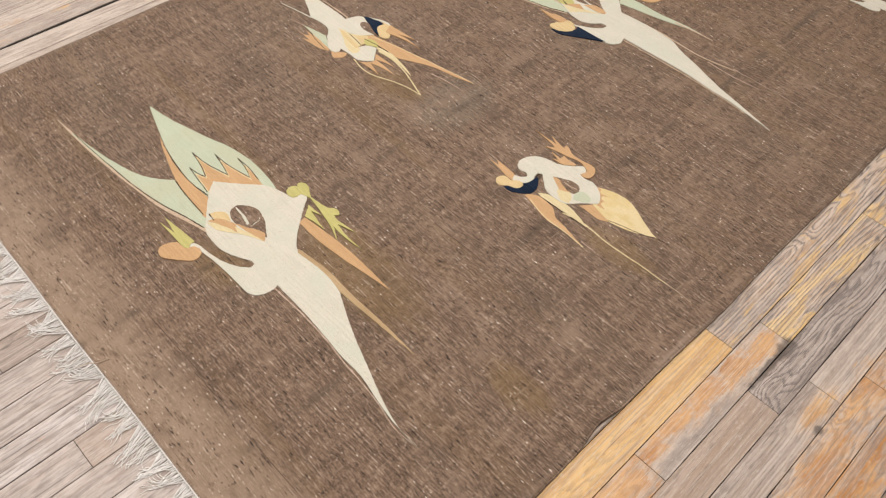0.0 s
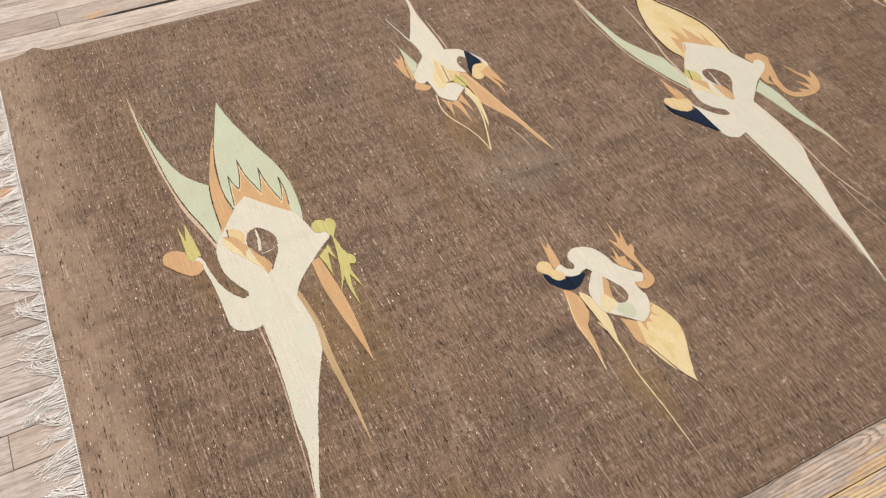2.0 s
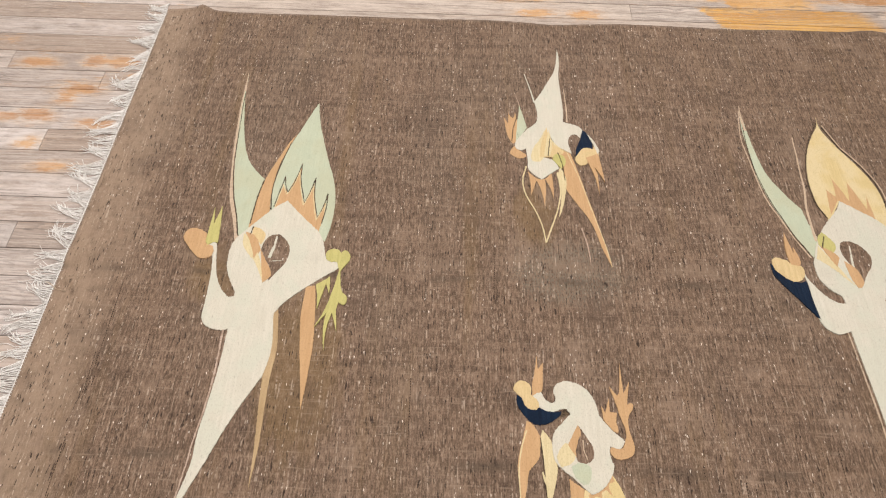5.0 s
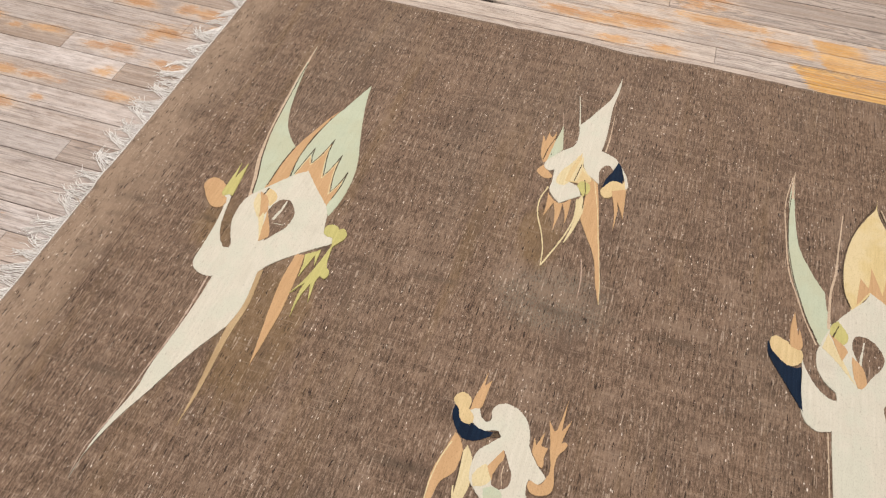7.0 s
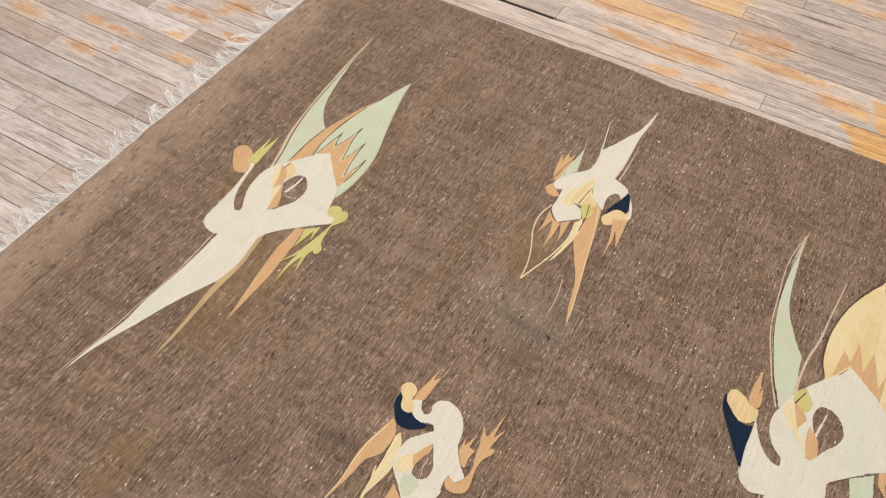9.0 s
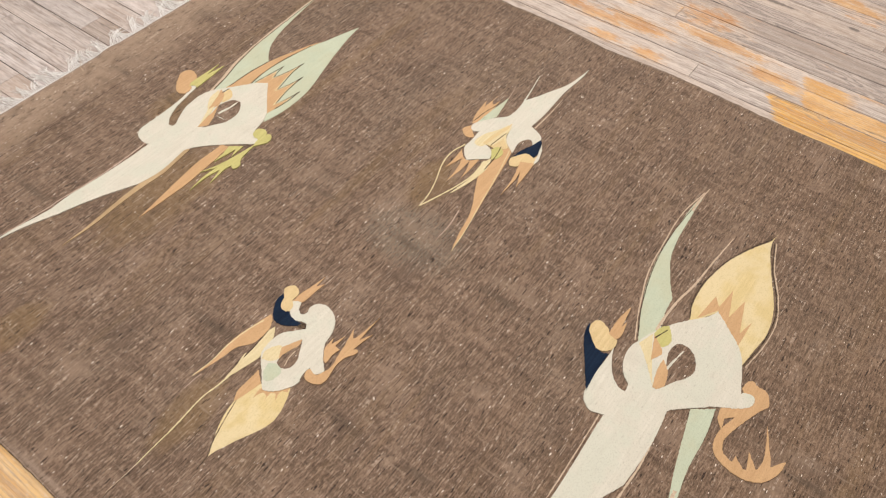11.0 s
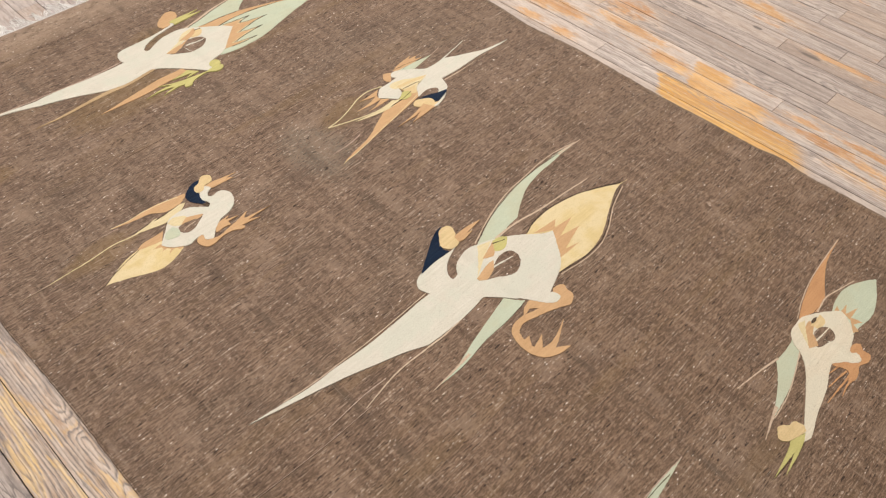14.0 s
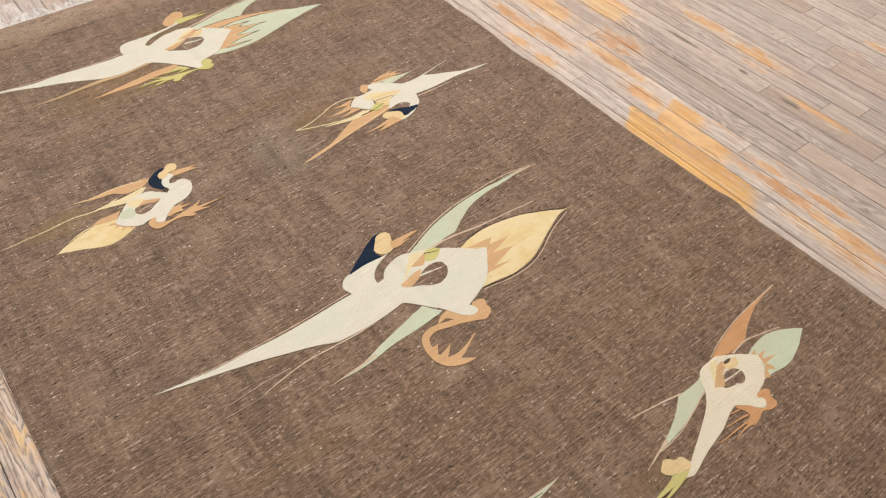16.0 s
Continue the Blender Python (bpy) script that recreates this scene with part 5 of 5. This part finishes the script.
SLIT = slit_shade_wool()
open_rng = random.Random(23)
slits = Figure(0.0, 0.0, "")
slits.body = rug
# where a slit begins, and its length along the weft
SLITS = [(0.605, -0.01, 0.08), (0.140, -1.24, 0.10), (0.147, -1.06, 0.28), (0.138, -1.43, 0.18), (1.020, -0.88, 0.22), (1.030, -1.14, 0.14), (0.834, -1.28, 0.19), (1.533, -0.99, 0.08), (1.854, -0.69, 0.09), (1.724, -1.41, 0.10)]
for k in range(190):
    SLITS.append((open_rng.uniform(0.12, 3.3), open_rng.uniform(-1.9, -0.1), open_rng.uniform(0.012, 0.06)))
for x, y, far in SLITS:
    slits.layer = 0
    sway = open_rng.uniform(-0.15, 0.15)
    strand(slits, "weft_slit", SLIT, open_rng.uniform(1.5, 2.6), 1.2, [(x * 100, y * 100), (x * 100 + sway, (y - far / 2) * 100), (x * 100 + 0.5 * sway, (y - far) * 100)])

# ---- fringe along the end of the rug ----
rng = random.Random(11)


def edge_cord():
    bm = bmesh.new()
    line = []
    for i in range(400):
        x, y = shape(0.0, -WIDE + WIDE * i / 399)
        line.append(Vector((x - 0.001, y, rise(x, y) - 0.0008 + 0.0005 * math.sin(i * 2.1))))
    tube(bm, line, 0.0015, 5)
    # the warps leave the cloth as short slanting twists
    count = 290
    for i in range(count):
        x, y = shape(0.0, -WIDE + WIDE * (i + 0.5) / count)
        slant = 0.004 * rng.uniform(0.5, 1.3)
        z = rise(x, y)
        tube(bm, [Vector((x + 0.0025, y - slant * 0.3, z + 0.0006)), Vector((x - 0.002, y, z + 0.0002)), Vector((x - 0.011, y + slant, 0.0026)), Vector((x - 0.018, y + slant * 1.2, 0.0016))], 0.0008, 4, 0.8)
    part("edge_cord", bm, COTTON, rug, "white twisted cotton cord")


def tassel(y, spread, lean, curl, length, strands):
    """A bunch of loose warps that draws together, turns and lies on the boards."""
    bm = bmesh.new()
    draw = rng.uniform(0.15, 0.60)
    for k in range(strands):
        start = y + spread * (k / (strands - 1) - 0.5) + rng.uniform(-0.002, 0.002)
        x, start = shape(0.0, start)
        far = length * rng.uniform(0.6, 1.1)
        stray = rng.gauss(0, 0.10) if rng.random() < 0.8 else rng.gauss(0, 0.45)
        own_curl = curl + rng.gauss(0, 0.40)
        wave, turn, rate = rng.uniform(0.0012, 0.0052), rng.uniform(0, 6), rng.uniform(7, 13)
        high = rng.uniform(0.0004, 0.0048)
        points = []
        cx, cy = x - 0.003, start
        for s in range(16):
            u = s / 15
            pull = (y + (start - y) * (1 - (1 - draw) * min(1.0, u * 1.7)) - start) if u > 0 else 0.0
            pz = max(0.0012, 0.0045 * (1 - u) ** 4 + high * math.sin(math.pi * min(1.0, u * 1.1)) + 0.0008)
            points.append(Vector((cx, cy + pull + wave * math.sin(turn + rate * u) * u, pz)))
            angle = lean + stray * u + own_curl * u * u
            cx -= far / 15 * math.cos(angle)
            cy += far / 15 * math.sin(angle)
        tube(bm, points, rng.uniform(0.0008, 0.0012), 4, 0.75)
    part("tassel", bm, COTTON, rug)


edge_cord()
stray_thread = bmesh.new()
tube(stray_thread, [Vector(c) for c in ((-0.045, -1.050, 0.0035), (-0.020, -1.062, 0.0055), (0.0, -1.078, 0.0085), (0.022, -1.084, 0.0082))], 0.0011, 5, 0.7)
part("loose_thread", stray_thread, TAN, rug, "tan loose thread over the end")
spot = -WIDE + 0.01
while spot < -0.012:
    step = rng.uniform(0.026, 0.056)
    tassel(spot + step / 2, step * 1.0, rng.uniform(-0.50, 0.35), rng.uniform(-1.0, 1.7), rng.uniform(0.058, 0.094), int(step * 400))
    spot += step

# ---- the floor of old strip boards, each row 82.5 mm wide ----
ROW, FIRST = 0.0825, -2.027
floor_bed = bmesh.new()
box(floor_bed, X0, X1, Y0, Y1, -0.06, -0.0255)
floor = tagged(new("floor", mesh_from("floor", floor_bed, SUBFLOOR)), "worn strip floor of grey and amber pine boards", "floor", kind="structure")

# dark strip added in the one wide crack, standing in for its shade
crack_strip = bmesh.new()
box(crack_strip, 0.30, 0.7515, 0.1095, 0.1265, -0.02, -0.0034)
part("packed_dirt", crack_strip, SUBFLOOR, floor, "dark strip added as the shade in a wide crack")

# ends of boards seen in the room, by row
JOINTS = {
    -4: [1.255], -3: [1.147], -2: [0.52, 1.021], -1: [0.709, 1.205, 1.724], 0: [0.30, 1.090, 2.16],
    13: [-0.166], 14: [-0.555], 17: [-0.200], 18: [-0.428], 24: [0.10, 3.30], 25: [-0.95, 1.474, 3.15], 26: [0.757, 2.95],
    27: [-0.98, 2.078], 28: [1.303, 2.70], 29: [0.60, 2.183], 30: [1.290, 2.60], 31: [0.95, 1.912], 33: [2.204], 35: [1.978], 37: [1.793],
}
# boards with much varnish left: row, a place on it, then varnish, grain, paleness
BOARD_LOOK = [
    (25, 1.00, 0.36, 0.15, 0.9, 0.9), (25, 1.90, 0.34, 0.45, 1.0, 0.6), (26, 0.40, 0.40, 0.15, 0.6, 0.6), (26, 1.20, 0.45, 0.22, 1.0, 0.9), (27, 0.60, 0.50, 0.15, 0.5, 0.8),
    (27, 1.50, 0.40, 0.22, 0.95, 0.8), (27, 2.30, 0.44, 0.20, 0.8, 0.9), (28, 1.00, 0.48, 0.20, 0.9, 0.7), (28, 1.60, 0.36, 0.50, 0.45, 1.0), (29, 0.90, 0.40, 0.20, 0.2, 1.0), (29, 1.70, 0.40, 0.20, 0.05, 1.0), (29, 2.40, 0.26, 0.08, 0.85, 0.6),
    (24, 1.30, 0.24, 0.15, 0.6, 0.5), (30, 1.00, 0.50, 0.15, 0.7, 0.3), (30, 1.80, 0.30, 0.55, 0.8, 0.5), (31, 1.50, 0.38, 0.15, 0.5, 0.9), (31, 2.20, 0.42, 0.20, 0.0, 0.9), (32, 1.80, 0.38, 0.45, 0.35, 0.9), (33, 1.80, 0.40, 0.20, 0.15, 0.7),
    (0, 0.70, 0.72, 0.27, 0.2, 0.30), (0, 1.50, 0.58, 0.62, 0.3, 0.20), (-1, 0.95, 0.38, 0.16, 0.3, 1.0), (-1, 1.50, 0.60, 0.68, 0.3, 0.0), (-1, 1.90, 0.64, 0.70, 0.3, 0.2), (-1, 0.50, 0.56, 0.25, 0.1, 0.9),
    (-2, 0.80, 0.10, 0.12, 0.0, 0.5), (-2, 1.30, 0.36, 0.80, 0.1, 0.3), (-3, 0.80, 0.40, 0.30, 0.3, 0.7), (-3, 1.40, 0.40, 0.25, 0.5, 0.7), (-4, 1.00, 0.50, 0.35, 0.4, 1.0), (-4, 1.50, 0.50, 0.35, 0.4, 0.9), (-5, 1.10, 0.58, 0.40, 0.2, 1.0),
    (13, -0.50, 0.20, 0.10, 1.0, 0.9), (13, 0.00, 0.05, 0.35, 0.0, 0.9), (14, -0.30, 0.30, 0.10, 0.6, 1.0), (15, -0.30, 0.26, 0.12, 0.8, 1.0), (16, -0.30, 0.36, 0.15, 0.5, 1.0), (17, -0.50, 0.30, 0.10, 1.0, 1.0), (17, 0.00, 0.35, 0.25, 0.1, 1.0),
    (18, -0.20, 0.38, 0.12, 0.9, 1.0), (18, -0.60, 0.32, 0.15, 0.2, 1.0), (19, -0.30, 0.38, 0.20, 0.6, 1.0), (20, -0.30, 0.40, 0.15, 0.5, 1.0), (21, -0.30, 0.42, 0.12, 0.6, 1.0), (22, -0.10, 0.40, 0.15, 0.4, 1.0), (12, -0.30, 0.25, 0.25, 0.6, 1.0), (11, -0.30, 0.25, 0.30, 0.7, 1.0),
]
rest = bmesh.new()


def board_verts(bm, x0, x1, y0, y1, top, ragged=False):
    """A board with eased upper edges, its long edges chipped where they can be seen."""
    e = 0.0009
    count = max(2, int((x1 - x0) / 0.055)) if ragged else 1

    def chip(x, y):
        if ragged and abs(y - FIRST - 26 * ROW) < 0.01 and 0.29 < x < 0.76:
            return 0.0062 * min(1.0, (x - 0.26) / 0.12) * (1.0 + 0.35 * noise.noise((x * 23, 1.0, 1.0)))
        deep = 0.0006 * (0.5 + noise.noise((x * 9, y * 40, 2.0)))
        return max(0.0, deep) + (0.0032 * max(0.0, noise.noise((x * 31, y * 57, 4.0)) - 0.42))

    def ring(inset, z, worn):
        south = [(x0 + inset + (x1 - x0 - 2 * inset) * k / count, y0 + inset) for k in range(count + 1)]
        north = [(x, y1 - inset) for x, _ in reversed(south)]
        return [bm.verts.new((x, y + (chip(x, y0) if y < (y0 + y1) / 2 else -chip(x, y1)) * worn, z)) for x, y in south + north]

    low, mid, cap = ring(0, top - 0.024, 1 if ragged else 0), ring(0, top - e, 1 if ragged else 0), ring(e, top, 1 if ragged else 0)
    for a, b in ((low, mid), (mid, cap)):
        for k in range(len(a)):
            m = (k + 1) % len(a)
            bm.faces.new((a[k], a[m], b[m], b[k]))
    last = len(cap) - 1
    for k in range(count):
        bm.faces.new((cap[k], cap[k + 1], cap[last - k - 1], cap[last - k]))


boards = random.Random(5)
for row in range(-31, 66):
    y0, y1 = FIRST + ROW * row + 0.0004, FIRST + ROW * (row + 1) - 0.0004
    if y1 < Y0 or y0 > Y1:
        continue
    y0, y1 = max(y0, Y0), min(y1, Y1)
    west = 8 < row < 24
    ends = list(JOINTS.get(row, [boards.uniform(-1.6, -0.98) if west else boards.uniform(0.3, 2.4)]))
    while ends[0] > X0 + 0.5:
        ends.insert(0, ends[0] - boards.uniform(0.85 if west else 0.38, 1.05))
    while ends[-1] < X1 - 0.5:
        ends.append(ends[-1] + (boards.uniform(1.0, 1.7) if west else boards.uniform(0.38, 1.05)))
    ends[0], ends[-1] = X0, X1
    for a, b in zip(ends, ends[1:]):
        top = boards.uniform(-0.0006, 0.0)
        a2, b2 = a + 0.0005, b - 0.0005
        south, north = boards.uniform(0, 0.0006), boards.uniform(0, 0.0006)
        if row < 1:
            south, north = south * 0.5, north * 0.5
        elif row > 24:
            south, north = south * 1.4, north * 1.4
        middle = (a + b) / 2
        under = 0.0 < row < 24 and a > 0.02
        near = -7 < row < 43 and b > -0.95 and a < 3.1 and not under
        if not near:
            board_verts(rest, a2, b2, y0 + south, y1 - north, top)
            continue
        bm = bmesh.new()
        board_verts(bm, a2, b2, y0 + south, y1 - north, top, True)
        plank = part("plank", bm, BOARDS, floor)
        if row < 2:
            look_of = (boards.uniform(0.30, 0.52), boards.uniform(0.3, 0.75), boards.uniform(0.0, 0.4), boards.uniform(0.1, 0.9))
        elif row < 24:
            look_of = (0.36 + 0.010 * (row - 14) + boards.uniform(-0.10, 0.06), boards.uniform(0.05, 0.25), boards.uniform(0.55, 1.0), boards.uniform(0.75, 1.0))
        else:
            look_of = (0.41 - 0.004 * (row - 24) + boards.uniform(-0.10, 0.05), boards.uniform(0.12, 0.45), boards.uniform(0.0, 0.65), boards.uniform(0.6, 1.0))
        for r, spot, *values in BOARD_LOOK:
            if r == row and a < spot < b:
                look_of = values
        plank.color = look_of
remaining = part("plank_field", rest, BOARDS, floor, "boards under the rug and along the walls")
remaining.color = (0.40, 0.2, 0.5, 0.8)
tagged(remaining, kind="stuff")
